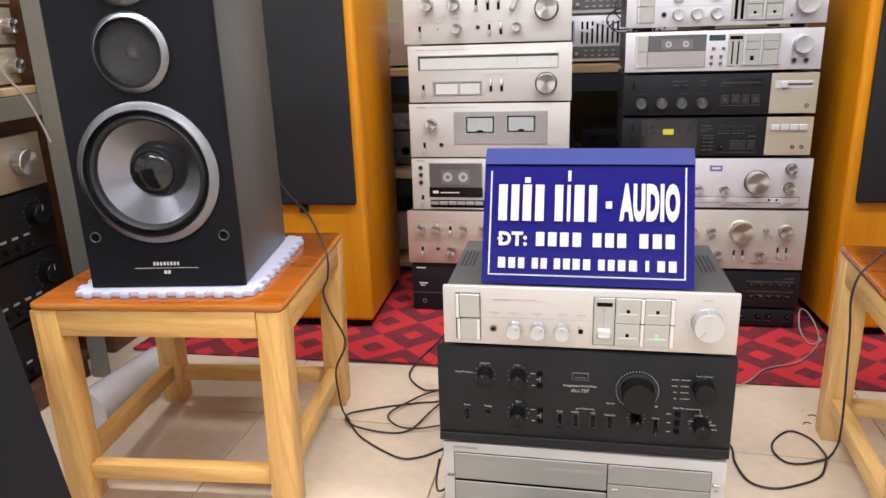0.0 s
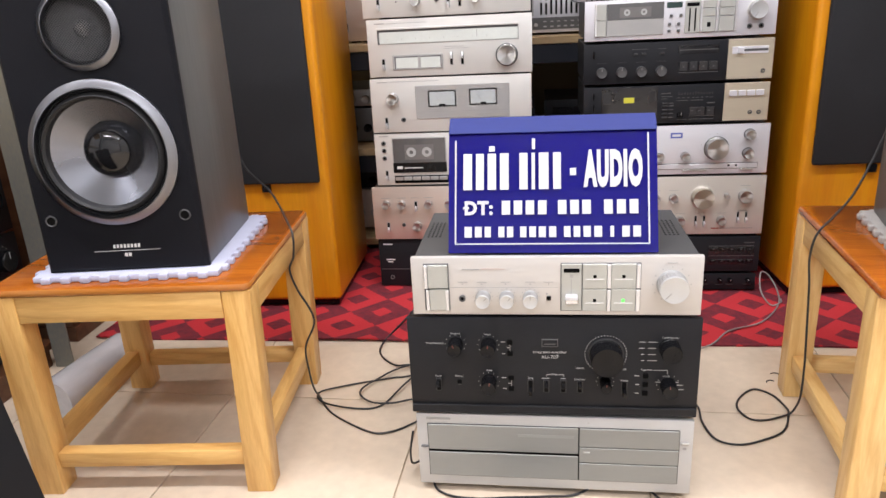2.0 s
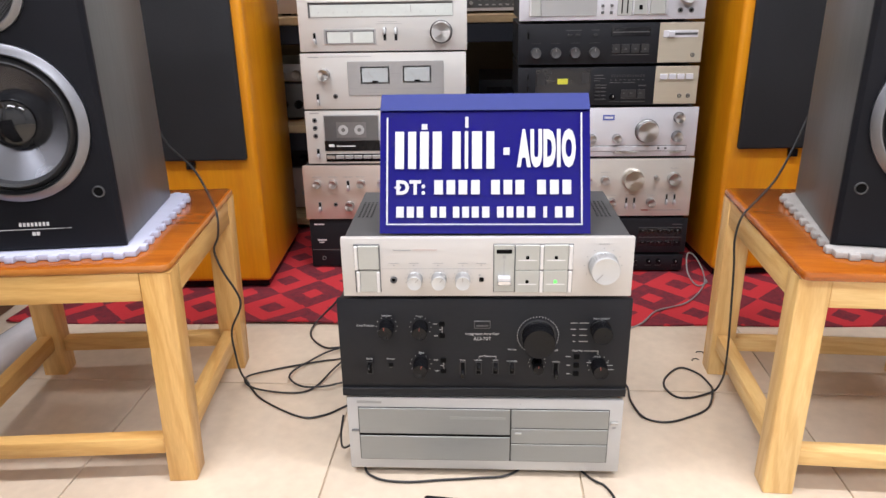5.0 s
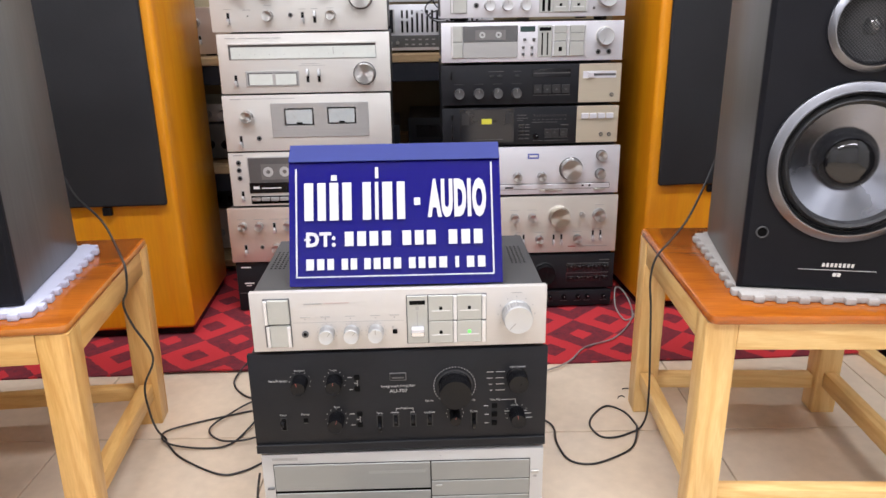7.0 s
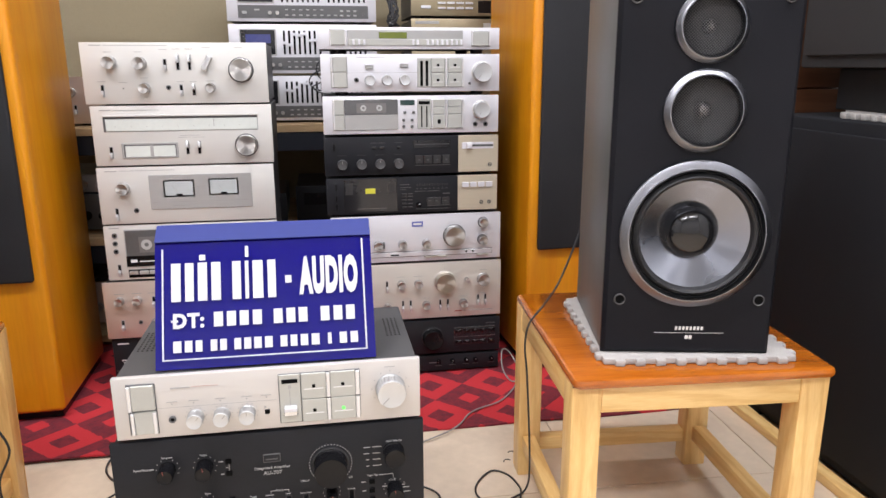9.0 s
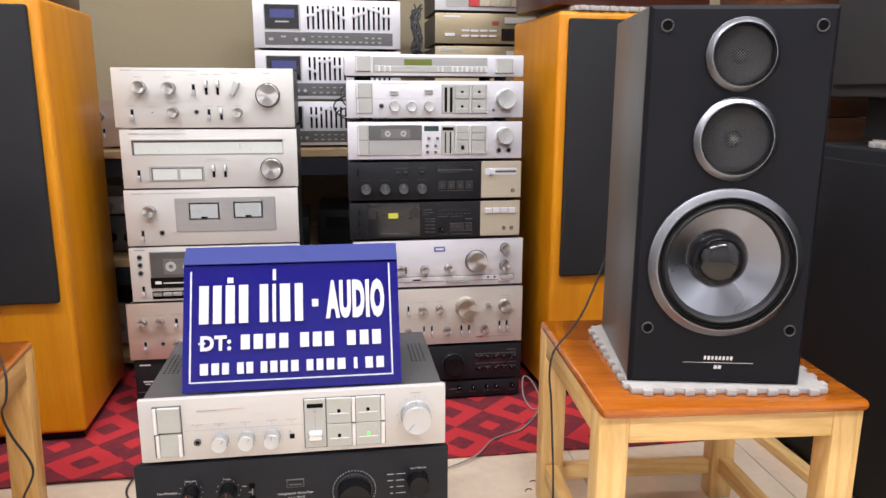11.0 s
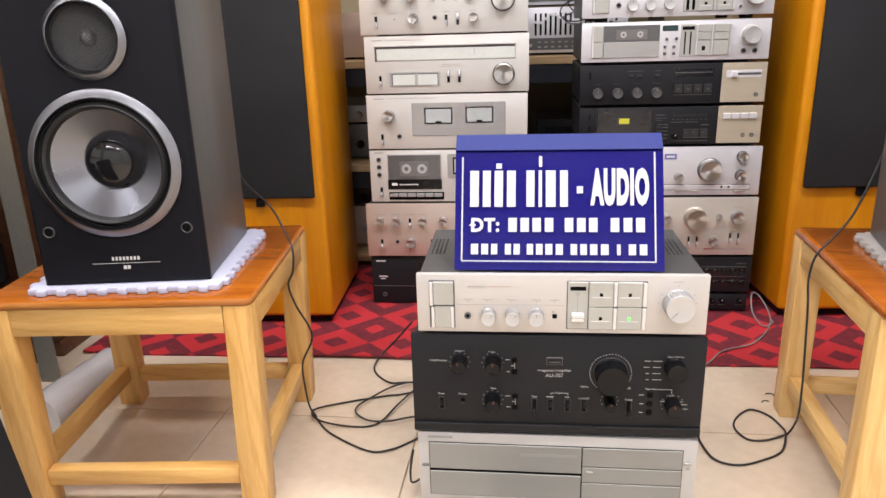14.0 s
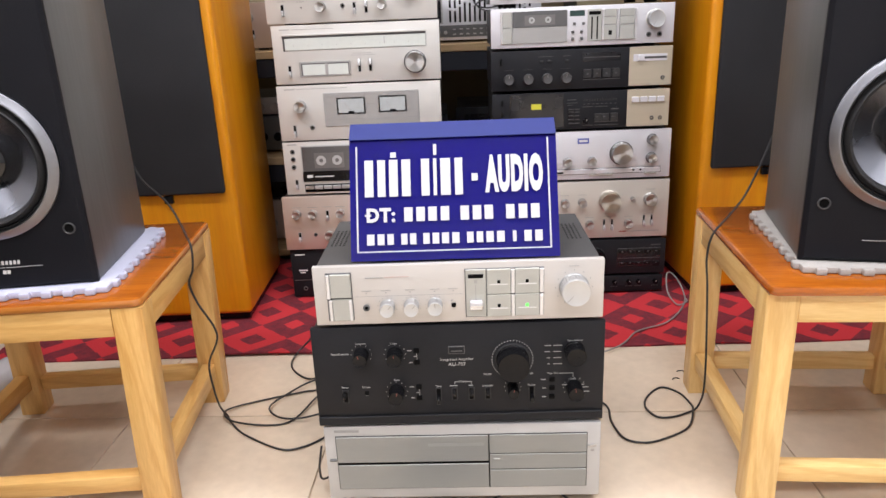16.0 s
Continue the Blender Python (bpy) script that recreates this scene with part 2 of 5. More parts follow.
GROUT = material("tan_grout", (0.47, 0.37, 0.26), 0.8, 0, 0, 0.35, 9, (1, 1, 1), 0.1, 200)
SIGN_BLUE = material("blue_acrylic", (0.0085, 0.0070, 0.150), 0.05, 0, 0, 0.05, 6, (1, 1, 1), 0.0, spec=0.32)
# same blue sheet at the bend, lightened to paint in ceiling light
SIGN_TOP_SHEEN = material("blue_bend_painted_sheen", (0.018, 0.030, 0.175), 0.5, 0, 0, 0.05, 6, (1, 1, 1), 0.0, spec=0.3)
SIGN_WHITE = material("white_vinyl_letters", (0.57, 0.57, 0.61), 0.35, 0, 0, 0.03, 30, (1, 1, 1), 0.0)
CABLE = material("black_cable_sheath", (0.020, 0.020, 0.022), 0.45, 0, 0, 0.2, 30, (1, 1, 1), 0.02, 300)
GREY_CABLE = material("grey_cable_sheath", (0.25, 0.23, 0.22), 0.45, 0, 0, 0.2, 30, (1, 1, 1), 0.02, 300)
STRING = material("white_string", (0.6, 0.58, 0.55), 0.7, 0, 0, 0.1, 30, (1, 1, 1), 0.02, 300)


def carpet_material():
    """Red rug woven with dark concentric diamonds."""
    m = bpy.data.materials.new("red_diamond_rug")
    m.use_nodes = True
    n, l = m.node_tree.nodes, m.node_tree.links
    b = n["Principled BSDF"]
    b.inputs["Roughness"].default_value = 0.92
    b.inputs["Specular IOR Level"].default_value = 0.15

    def op(kind, a, c=None):
        o = n.new("ShaderNodeMath")
        o.operation = kind
        for k, v in enumerate((a, c)):
            if v is None:
                continue
            if isinstance(v, (int, float)):
                o.inputs[k].default_value = v
            else:
                l.new(v, o.inputs[k])
        return o.outputs[0]

    co = n.new("ShaderNodeTexCoord")
    wob = n.new("ShaderNodeTexNoise")
    wob.inputs["Scale"].default_value = 90
    l.new(co.outputs["Object"], wob.inputs["Vector"])
    xyz = n.new("ShaderNodeSeparateXYZ")
    l.new(co.outputs["Object"], xyz.inputs[0])
    jitter = op("MULTIPLY", op("SUBTRACT", wob.outputs["Fac"], 0.5), 0.05)
    u = op("ADD", op("DIVIDE", op("SUBTRACT", xyz.outputs[0], 0.520), 0.1733), jitter)
    v = op("ADD", op("DIVIDE", op("SUBTRACT", op("ADD", xyz.outputs[1], op("MULTIPLY", xyz.outputs[0], 0.03)), 0.620), 0.1715), jitter)
    du = op("ABSOLUTE", op("SUBTRACT", op("FRACT", u), 0.5))
    dv = op("ABSOLUTE", op("SUBTRACT", op("FRACT", v), 0.5))
    d = op("ADD", du, dv)
    core = op("LESS_THAN", op("ABSOLUTE", op("SUBTRACT", d, 0.335)), 0.165)
    dark = op("MAXIMUM", core, op("GREATER_THAN", d, 0.80))
    fade = n.new("ShaderNodeTexNoise")
    fade.inputs["Scale"].default_value = 55
    fade.inputs["Detail"].default_value = 8
    fade.inputs["Roughness"].default_value = 0.8
    l.new(co.outputs["Object"], fade.inputs["Vector"])
    mix = n.new("ShaderNodeMix")
    mix.data_type = "RGBA"
    mix.inputs["A"].default_value, mix.inputs["B"].default_value = (0.50, 0.036, 0.044, 1), (0.112, 0.026, 0.036, 1)
    l.new(op("MULTIPLY", dark, op("ADD", op("MULTIPLY", fade.outputs["Fac"], 1.1), 0.3)), mix.inputs["Factor"])
    l.new(mix.outputs["Result"], b.inputs["Base Color"])
    bp = n.new("ShaderNodeBump")
    bp.inputs["Strength"].default_value, bp.inputs["Distance"].default_value = 0.5, 0.003
    pile = n.new("ShaderNodeTexNoise")
    pile.inputs["Scale"].default_value = 600
    l.new(co.outputs["Object"], pile.inputs["Vector"])
    l.new(pile.outputs["Fac"], bp.inputs["Height"])
    l.new(bp.outputs[0], b.inputs["Normal"])
    return m


RUG = carpet_material()


# ---- building blocks ----
def mesh_of(bm, name, mat, smooth=False):
    me = bpy.data.meshes.new(name)
    bm.to_mesh(me)
    bm.free()
    me.materials.append(mat)
    if smooth:
        for p in me.polygons:
            p.use_smooth = True
        me.set_sharp_from_angle(angle=radians(35))
    return me


def part(name, bm, mat, parent=None, label="", at=None, smooth=False):
    """Links a bmesh (or a shared mesh) as one object under a thing."""
    me = mesh_of(bm, name, mat, smooth) if isinstance(bm, bmesh.types.BMesh) else bm
    ob = new(name, me)
    if at is not None:
        ob.matrix_basis = at
    if parent is not None:
        ob.parent = parent
    if label:
        ob["label"] = label
    return ob


def thing(name, label, category, at, group="", kind=""):
    ob = new(name)
    ob.matrix_basis = at
    return tagged(ob, label, category, group, kind)


def box(size, centre=(0, 0, 0), bevel=0.0, bm=None, seg=2):
    """A box with rounded edges."""
    bm = bm or bmesh.new()
    made = bmesh.ops.create_cube(bm, size=1.0, matrix=Matrix.Translation(centre) @ Matrix.Diagonal((*size, 1)))
    if bevel:
        edges = {e for v in made["verts"] for e in v.link_edges}
        bmesh.ops.bevel(bm, geom=list(edges), offset=bevel, segments=seg, affect="EDGES", profile=0.5)
    return bm


def lathe(profile, steps=32, bm=None, m=None):
    """Turns a profile of (radius, out) round an axis; out points towards the viewer (-y)."""
    bm = bm or bmesh.new()
    rings = []
    for r, o in profile:
        if r < 1e-6:
            rings.append([bm.verts.new((0, -o, 0))])
        else:
            rings.append([bm.verts.new((r * math.cos(2 * math.pi * k / steps), -o, r * math.sin(2 * math.pi * k / steps))) for k in range(steps)])
    for a, c in zip(rings, rings[1:]):
        for k in range(steps):
            j = (k + 1) % steps
            if len(a) == 1 and len(c) == 1:
                continue
            if len(a) == 1:
                bm.faces.new((a[0], c[k], c[j]))
            elif len(c) == 1:
                bm.faces.new((a[j], a[k], c[0]))
            else:
                bm.faces.new((a[k], c[k], c[j], a[j]))
    bmesh.ops.recalc_face_normals(bm, faces=bm.faces)
    if m is not None:
        bm.transform(m)
    return bm


def tube(points, radius, smooth=3, steps=8):
    """A cable along a smooth line through the points."""
    pts = [Vector(p) for p in points]
    line = []
    for i in range(len(pts) - 1):
        p0, p1, p2, p3 = pts[max(0, i - 1)], pts[i], pts[i + 1], pts[min(len(pts) - 1, i + 2)]
        for s in range(smooth * 2):
            t = s / (smooth * 2)
            line.append(0.5 * ((2 * p1) + (p2 - p0) * t + (2 * p0 - 5 * p1 + 4 * p2 - p3) * t * t + (3 * p1 - p0 - 3 * p2 + p3) * t ** 3))
    line.append(pts[-1])
    bm = bmesh.new()
    rings, side = [], None
    for i, p in enumerate(line):
        d = (line[min(i + 1, len(line) - 1)] - line[max(i - 1, 0)]).normalized()
        side = (side - d * side.dot(d)).normalized() if side else d.orthogonal().normalized()
        up = d.cross(side)
        rings.append([bm.verts.new(p + radius * (math.cos(2 * math.pi * k / steps) * side + math.sin(2 * math.pi * k / steps) * up)) for k in range(steps)])
    for a, c in zip(rings, rings[1:]):
        for k in range(steps):
            bm.faces.new((a[k], a[(k + 1) % steps], c[(k + 1) % steps], c[k]))
    bm.faces.new(rings[0][::-1])
    bm.faces.new(rings[-1])
    return bm


# ---- room ----
ROOM = (-1.95, 1.75, -3.6, 1.85)
X0, X1, Y0, Y1 = ROOM


def wall(name, size, centre, mat=None):
    return tagged(part(name, box(size, centre), mat or WALL), "white painted plaster wall" if mat else "cream painted plaster wall with faint stains", "wall", kind="structure")


wall("wall_north", (X1 - X0 + 0.24, 0.12, CEILING), ((X0 + X1) / 2, Y1 + 0.06, CEILING / 2))
wall("wall_south", (X1 - X0 + 0.24, 0.12, CEILING), ((X0 + X1) / 2, Y0 - 0.06, CEILING / 2), WHITE_WALL)
wall("wall_west", (0.12, Y1 - Y0, CEILING), (X0 - 0.06, (Y0 + Y1) / 2, CEILING / 2), WHITE_WALL)
wall("wall_east", (0.12, Y1 - Y0, CEILING), (X1 + 0.06, (Y0 + Y1) / 2, CEILING / 2), WHITE_WALL)
tagged(part("ceiling", box((X1 - X0 + 0.24, Y1 - Y0 + 0.24, 0.1), ((X0 + X1) / 2, (Y0 + Y1) / 2, CEILING + 0.05)), CEIL), "white painted flat ceiling", "ceiling", kind="structure")
floor = tagged(part("floor", box((X1 - X0, Y1 - Y0, 0.05), ((X0 + X1) / 2, (Y0 + Y1) / 2, -0.029)), GROUT), "cream polished floor tiles with tan joints", "floor", kind="structure")


# ---- stools, mats and bookshelf speakers ----
STOOL = 0.385


def rounded_slab(w, d, t, corner, nose, centre=(0, 0, 0)):
    """A flat board with rounded corners in plan and a half-round edge; its top lies at z = centre z."""
    bm = bmesh.new()
    steps, rows = 5, []
    for a in range(6):
        turn = math.pi * a / 5
        inset, z = nose * (1 - math.sin(turn)), -t / 2 + math.cos(turn) * t / 2
        ring = []
        for k in range(4):
            sx, sy = ((1, 1), (-1, 1), (-1, -1), (1, -1))[k]
            for q in range(steps + 1):
                u = math.pi / 2 * (k + q / steps)
                r = max(0.001, corner - inset)
                ring.append(bm.verts.new((centre[0] + sx * (w / 2 - corner) + r * math.cos(u), centre[1] + sy * (d / 2 - corner) + r * math.sin(u), centre[2] + z)))
        rows.append(ring)
    for a, c in zip(rows, rows[1:]):
        for k in range(len(a)):
            j = (k + 1) % len(a)
            bm.faces.new((a[k], c[k], c[j], a[j]))
    bm.faces.new(rows[0])
    bm.faces.new(rows[-1][::-1])
    bmesh.ops.recalc_face_normals(bm, faces=bm.faces)
    return bm


def stool(x, y, rz, w, d, lean, seat, woods, label):
    """lean: how far the tops of the +x legs stand out; seat: the board's width, depth, shift in y, thickness and edge radius; woods: seat, seat edge, leg, rail, side rail."""
    h, leg = STOOL, 0.046
    board, edge, timber, rail, side = woods
    sw, sd, sy0, st, nose = seat
    e = thing("wooden_stool", label, "stool", pose(x, y, 0, 0, 0, rz), "stools under the speakers")
    slab = part("seat", rounded_slab(sw, sd, st, 0.014, nose, (lean / 2, sy0, h)), board, e, "varnished orange-brown seat board", smooth=True)
    slab.data.materials.append(edge)
    for q in slab.data.polygons:
        q.material_index = 1 if abs(q.normal.z) < 0.9 else 0
    top = h - st - 0.0002
    slope = Matrix(((1, 0, lean / h, 0), (0, 1, 0, 0), (0, 0, 1, 0), (0, 0, 0, 1)))
    for sx in (-1, 1):
        for sy in (-1, 1):
            bm = box((leg, leg, top), (0, 0, top / 2), 0.0025)
            rim = [g for g in bm.edges if all(abs(v.co.x - sx * leg / 2) < 0.004 and abs(v.co.y - sy * leg / 2) < 0.004 for v in g.verts) and abs(g.verts[0].co.z - g.verts[1].co.z) > 0.2]
            bmesh.ops.bevel(bm, geom=rim, offset=0.009, segments=2, affect="EDGES")
            if sx > 0:
                bm.transform(slope)
            part("leg", bm, timber, e, at=pose(sx * (w / 2 - leg / 2), sy * (d / 2 - leg / 2), 0), smooth=True)
    gap = 2 * leg + 0.0006
    for sy in (-1, 1):
        part("apron", box((w - gap + lean * 0.85, 0.022, 0.046), (lean * 0.425, sy * (d / 2 - 0.013), top - 0.023), 0.002), rail, e, smooth=True)
        part("stretcher", box((w - gap, 0.026, 0.029), (0, sy * (d / 2 - 0.021), 0.064), 0.003), rail, e, smooth=True)
    for sx in (-1, 1):
        part("apron", box((0.022, d - gap, 0.046), ((lean if sx > 0 else 0) + sx * (w / 2 - 0.013), 0, top - 0.023), 0.002), side, e, smooth=True)
        part("stretcher", box((0.026, d - gap, 0.034), (sx * (w / 2 - 0.021), 0, 0.076), 0.003), side, e, smooth=True)
    return e


stool(-0.698, 0.170, 4.4, 0.417, 0.408, 0.010, (0.428, 0.411, -0.001, 0.013, 0.0050), (SEAT_WOOD, WORN_EDGE, OLD_PINE, OLD_PINE_X, OLD_PINE_Y), "honey pine stool with worn orange seat under a speaker")
stool(0.654, 0.156, -3.8, 0.408, 0.408, 0.0, (0.412, 0.424, -0.008, 0.015, 0.0060), (SEAT_WOOD, SEAT_WOOD, PINE, PINE_X, PINE_Y), "pale pine stool with varnished orange seat under a speaker")


def foam_mat(x, y, rz, w, d, mat, label):
    """A jigsaw foam tile with dovetail teeth along its edges."""
    t, tooth, pitch = 0.010, 0.008, 0.0315
    bm = box((w, d, t), (0, 0, t / 2), 0.002)
    for sy in (-1, 1):
        n = int(w / pitch)
        for k in range(n):
            box((pitch * 0.48, tooth * 2, t), ((k - (n - 1) / 2) * pitch, sy * d / 2, t / 2 - 0.0002), 0.002, bm)
    for sx in (-1, 1):
        n = int(d / pitch)
        for k in range(n):
            box((tooth * 2, pitch * 0.48, t), (sx * w / 2, (k - (n - 1) / 2) * pitch, t / 2 - 0.0002), 0.002, bm)
    ob = part("foam_mat", bm, mat, None, at=pose(x, y, STOOL + 0.0005, 0, 0, rz), smooth=True)
    return tagged(ob, label, "mat", "mats under the speakers")


foam_mat(-0.690, 0.150, 6.0, 0.300, 0.310, FOAM_A, "pale lavender jigsaw foam mat under a speaker")
foam_mat(0.668, 0.128, -8.0, 0.300, 0.300, FOAM_B, "light grey speckled jigsaw foam mat under a speaker")


def grille_mesh(r, pitch=0.0030):
    """A domed disc of crossing wires."""
    bm = bmesh.new()
    n = int(r / pitch)
    for k in range(-n, n + 1):
        o = k * pitch
        half = math.sqrt(max(0.0, r * r - o * o))
        if half < pitch:
            continue
        for turn in (45, -45):
            pts = 8
            prev = None
            for s in range(pts + 1):
                a = -half + 2 * half * s / pts
                h = 0.006 * (1 - (a * a + o * o) / (r * r))
                c = Vector((a, -h, o))
                q = [bm.verts.new(Matrix.Rotation(radians(turn), 4, "Y") @ (c + Vector(dv))) for dv in ((0, 0, 0.0005), (0, -0.0006, 0), (0, 0, -0.0005))]
                if prev:
                    for i in range(2):
                        bm.faces.new((prev[i], prev[i + 1], q[i + 1], q[i]))
                prev = q
    return bm


def driver(parent, name, z, r, cover):
    """A round driver with a metal trim ring; covered ones carry a wire grille over a small cone."""
    at = pose(0, -0.0005, z)
    if cover:
        d = part(name, lathe([(r, -0.012), (r, 0.0015), (r * 0.990, 0.0019), (r * 0.982, 0.0024), (r * 0.880, 0.0077), (r * 0.872, 0.0080), (r * 0.85, 0.0081), (r * 0.835, 0.003), (r * 0.83, -0.012)], 56), RING, parent, "spun aluminium trim ring", at, True)
        part("diaphragm", lathe([(r * 0.825, -0.004), (r * 0.76, -0.001), (r * 0.66, -0.003), (r * 0.62, -0.006), (r * 0.30, -0.013), (0, -0.014)], 40), DARK_PANEL, d, "grey paper diaphragm", pose(0, 0, 0), True)
        part("dome", lathe([(r * 0.22, -0.015), (r * 0.16, -0.006), (r * 0.08, -0.002), (0, -0.001)], 24), KNOB, d, "small silver dome", pose(0, 0, 0), True)
        part("grille", grille_mesh(r * 0.835), MESH_GRILLE, d, "fine black wire grille", pose(0, 0.0005, 0))
    else:
        d = part(name, lathe([(r, -0.012), (r, 0.0015), (r * 0.994, 0.0020), (r * 0.990, 0.0024), (r * 0.908, 0.0091), (r * 0.903, 0.0094), (r * 0.888, 0.0095), (r * 0.878, 0.004), (r * 0.875, -0.012)], 80), RING, parent, "spun aluminium trim ring", at, True)
        part("surround", lathe([(r * 0.875, 0.0), (r * 0.85, 0.002), (r * 0.835, -0.001), (r * 0.82, 0.004), (r * 0.785, 0.009), (r * 0.75, 0.006), (r * 0.73, -0.003)], 64), RUBBER, d, "black rubber surround", pose(0, 0, 0), True)
        part("cone", lathe([(r * 0.735, -0.003), (r * 0.52, -0.0147), (r * 0.31, -0.0262)], 64), CONE, d, "silver metal cone", pose(0, 0, 0), True)
        part("dust_cap", lathe([(r * 0.355, -0.0245), (r * 0.348, -0.0195), (r * 0.315, -0.0135), (r * 0.265, -0.0085), (r * 0.18, -0.0042), (r * 0.09, -0.0020), (0, -0.0013)], 48), DUST_CAP, d, "glossy black dome", pose(0, 0, 0), True)
    return d


DRIVERS = (("woofer", 0.1908, 0.1116, False), ("midrange", 0.3725, 0.0590, True), ("tweeter", 0.489, 0.0505, True))


def pierced_panel(w, h, t, holes):
    """A front board with chamfered edges and a round opening behind each driver."""
    bm = bmesh.new()
    c = 0.006

    def loop(points):
        vs = [bm.verts.new(p) for p in points]
        return vs, [bm.edges.new((vs[k], vs[(k + 1) % len(vs)])) for k in range(len(vs))]

    rect, edges = loop([(-w / 2 + c, 0, c), (w / 2 - c, 0, c), (w / 2 - c, 0, h - c), (-w / 2 + c, 0, h - c)])
    for _, z, r, _ in holes:
        edges += loop([(r * 0.97 * math.cos(k * math.pi / 32), 0, z + r * 0.97 * math.sin(k * math.pi / 32)) for k in range(64)])[1]
    bmesh.ops.triangle_fill(bm, use_beauty=True, use_dissolve=False, edges=edges)
    side = [bm.verts.new(p) for p in ((-w / 2, c, 0), (w / 2, c, 0), (w / 2, c, h), (-w / 2, c, h))]
    back = [bm.verts.new((v.co.x, t, v.co.z)) for v in side]
    for k in range(4):
        j = (k + 1) % 4
        bm.faces.new((rect[k], rect[j], side[j], side[k]))
        bm.faces.new((side[k], side[j], back[j], back[k]))
    bmesh.ops.recalc_face_normals(bm, faces=bm.faces)
    return bm


def bookshelf_speaker(x, y, rz, label):
    w, d, h = 0.258, 0.268, 0.556
    e = thing("bookshelf_speaker", label, "speaker", pose(x, y, STOOL + 0.0107, 0, 0, rz), "pair of bookshelf speakers")
    bm = box((w, d - 0.010, h), (0, 0.005, h / 2), 0.004)
    bmesh.ops.delete(bm, geom=[q for q in bm.faces if q.normal.y < -0.9], context="FACES")
    part("cabinet", bm, SPEAKER_SIDE, e, "dark brushed vinyl cabinet", smooth=True)
    part("baffle", pierced_panel(w, h, 0.012, DRIVERS), SPEAKER_FRONT, e, "matt black front panel", pose(0, -d / 2, 0), True)
    f = -d / 2
    for name, z, r, c in DRIVERS:
        holder = driver(e, name, z, r, c)
        holder.matrix_basis = pose(0, f - (0.004 if c else 0.005), z)
    for sx in (-1, 1):
        for z in (0.0885, 0.528):
            part("socket_hole", lathe([(0.0066, 0.0016), (0, 0.0016)], 16), HOLE, e, "", pose(sx * 0.1050, f - 0.0002, z))
            part("grille_socket", lathe([(0.0090, 0.0), (0.0090, 0.0022), (0.0078, 0.0028), (0.0066, 0.001), (0, 0.001)], 20), GREY_METAL, e, "", pose(sx * 0.1050, f - 0.0002, z), True)
    for k in range(8):
        part("badge_letter", box((0.0034, 0.0006, 0.0058)), PRINT, e, at=pose(0.004 + (k - 3.5) * 0.0056, f - 0.0004, 0.042, 0, 8, 0))
    part("badge_line", box((0.105, 0.0006, 0.0006), (0.004, f - 0.0004, 0.0345)), PRINT, e)
    for k in range(2):
        part("badge_letter", box((0.0045, 0.001, 0.0055)), PRINT, e, at=pose(0.001 + k * 0.006, f - 0.0004, 0.0275, 0, 14, 0))
    return e


bookshelf_speaker(-0.692, 0.1446, 7.5, "black three-way speaker with silver cone on a stool")
bookshelf_speaker(0.6570, 0.1295, -12.0, "black three-way speaker with silver cone on a stool")


# ---- floor-standing speakers ----
def tower(x, y, rz, side, label):
    """x, y: the inner front corner; side: +1 where the cabinet extends to +x."""
    w, d, h = 0.37, 0.38, 1.024
    e = thing("floor_speaker", label, "speaker", pose(x, y, 0.0065, 0, 0, rz), "pair of floor-standing speakers")
    cx = side * w / 2
    part("plinth", box((w - 0.02, d - 0.03, 0.02), (cx, d / 2 + 0.005, 0.01)), BLACK_PLASTIC, e, "black recessed base")
    part("cabinet", box((w, d, h - 0.02), (cx, d / 2, 0.02 + (h - 0.02) / 2), 0.012, seg=4), VENEER, e, "amber lacquered wood cabinet", smooth=True)
    g = box((w - 0.045, 0.016, 0.655), (cx, -0.0085, 0.35 + 0.655 / 2), 0.006, seg=3)
    part("grille", g, CLOTH, e, "black cloth grille", smooth=True)
    part("grille_tab", box((0.022, 0.012, 0.02), (side * 0.165, -0.0065, 0.338), 0.002), BLACK_PLASTIC, e)
    return e


tower(-0.549, 0.747, 1.5, -1, "amber lacquered floor speaker with black cloth grille on the rug")
tower(0.6195, 0.822, 3.2, 1, "amber lacquered floor speaker with black cloth grille on the rug")


# ---- hi-fi components ----
LETTERS = {}


def lettering(text, bold=0.0):
    """A mesh of the built-in font, one unit high, centred."""
    if (text, bold) not in LETTERS:
        cu = bpy.data.curves.new("lettering", "FONT")
        cu.body, cu.align_x, cu.extrude, cu.offset, cu.resolution_u = text, "CENTER", 0.01, bold, 3
        cu.space_character = 1 + 2.2 * bold
        ob = new("lettering", cu)
        me = bpy.data.meshes.new_from_object(ob.evaluated_get(bpy.context.evaluated_depsgraph_get()))
        bpy.data.objects.remove(ob)
        bpy.data.curves.remove(cu)
        co = np.array([v.co for v in me.vertices])
        lo, hi = co.min(0), co.max(0)
        for v in me.vertices:
            v.co = ((v.co.x - (lo[0] + hi[0]) / 2) / (hi[0] - lo[0]), v.co.z, (v.co.y - (lo[1] + hi[1]) / 2) / (hi[1] - lo[1]))
        LETTERS[text, bold] = me
    return LETTERS[text, bold].copy()


SHARED = {}


def shared(key, make, name, mat, smooth=True):
    key = (*key, mat.name)
    if key not in SHARED:
        SHARED[key] = mesh_of(make(), name, mat, smooth)
    return SHARED[key]


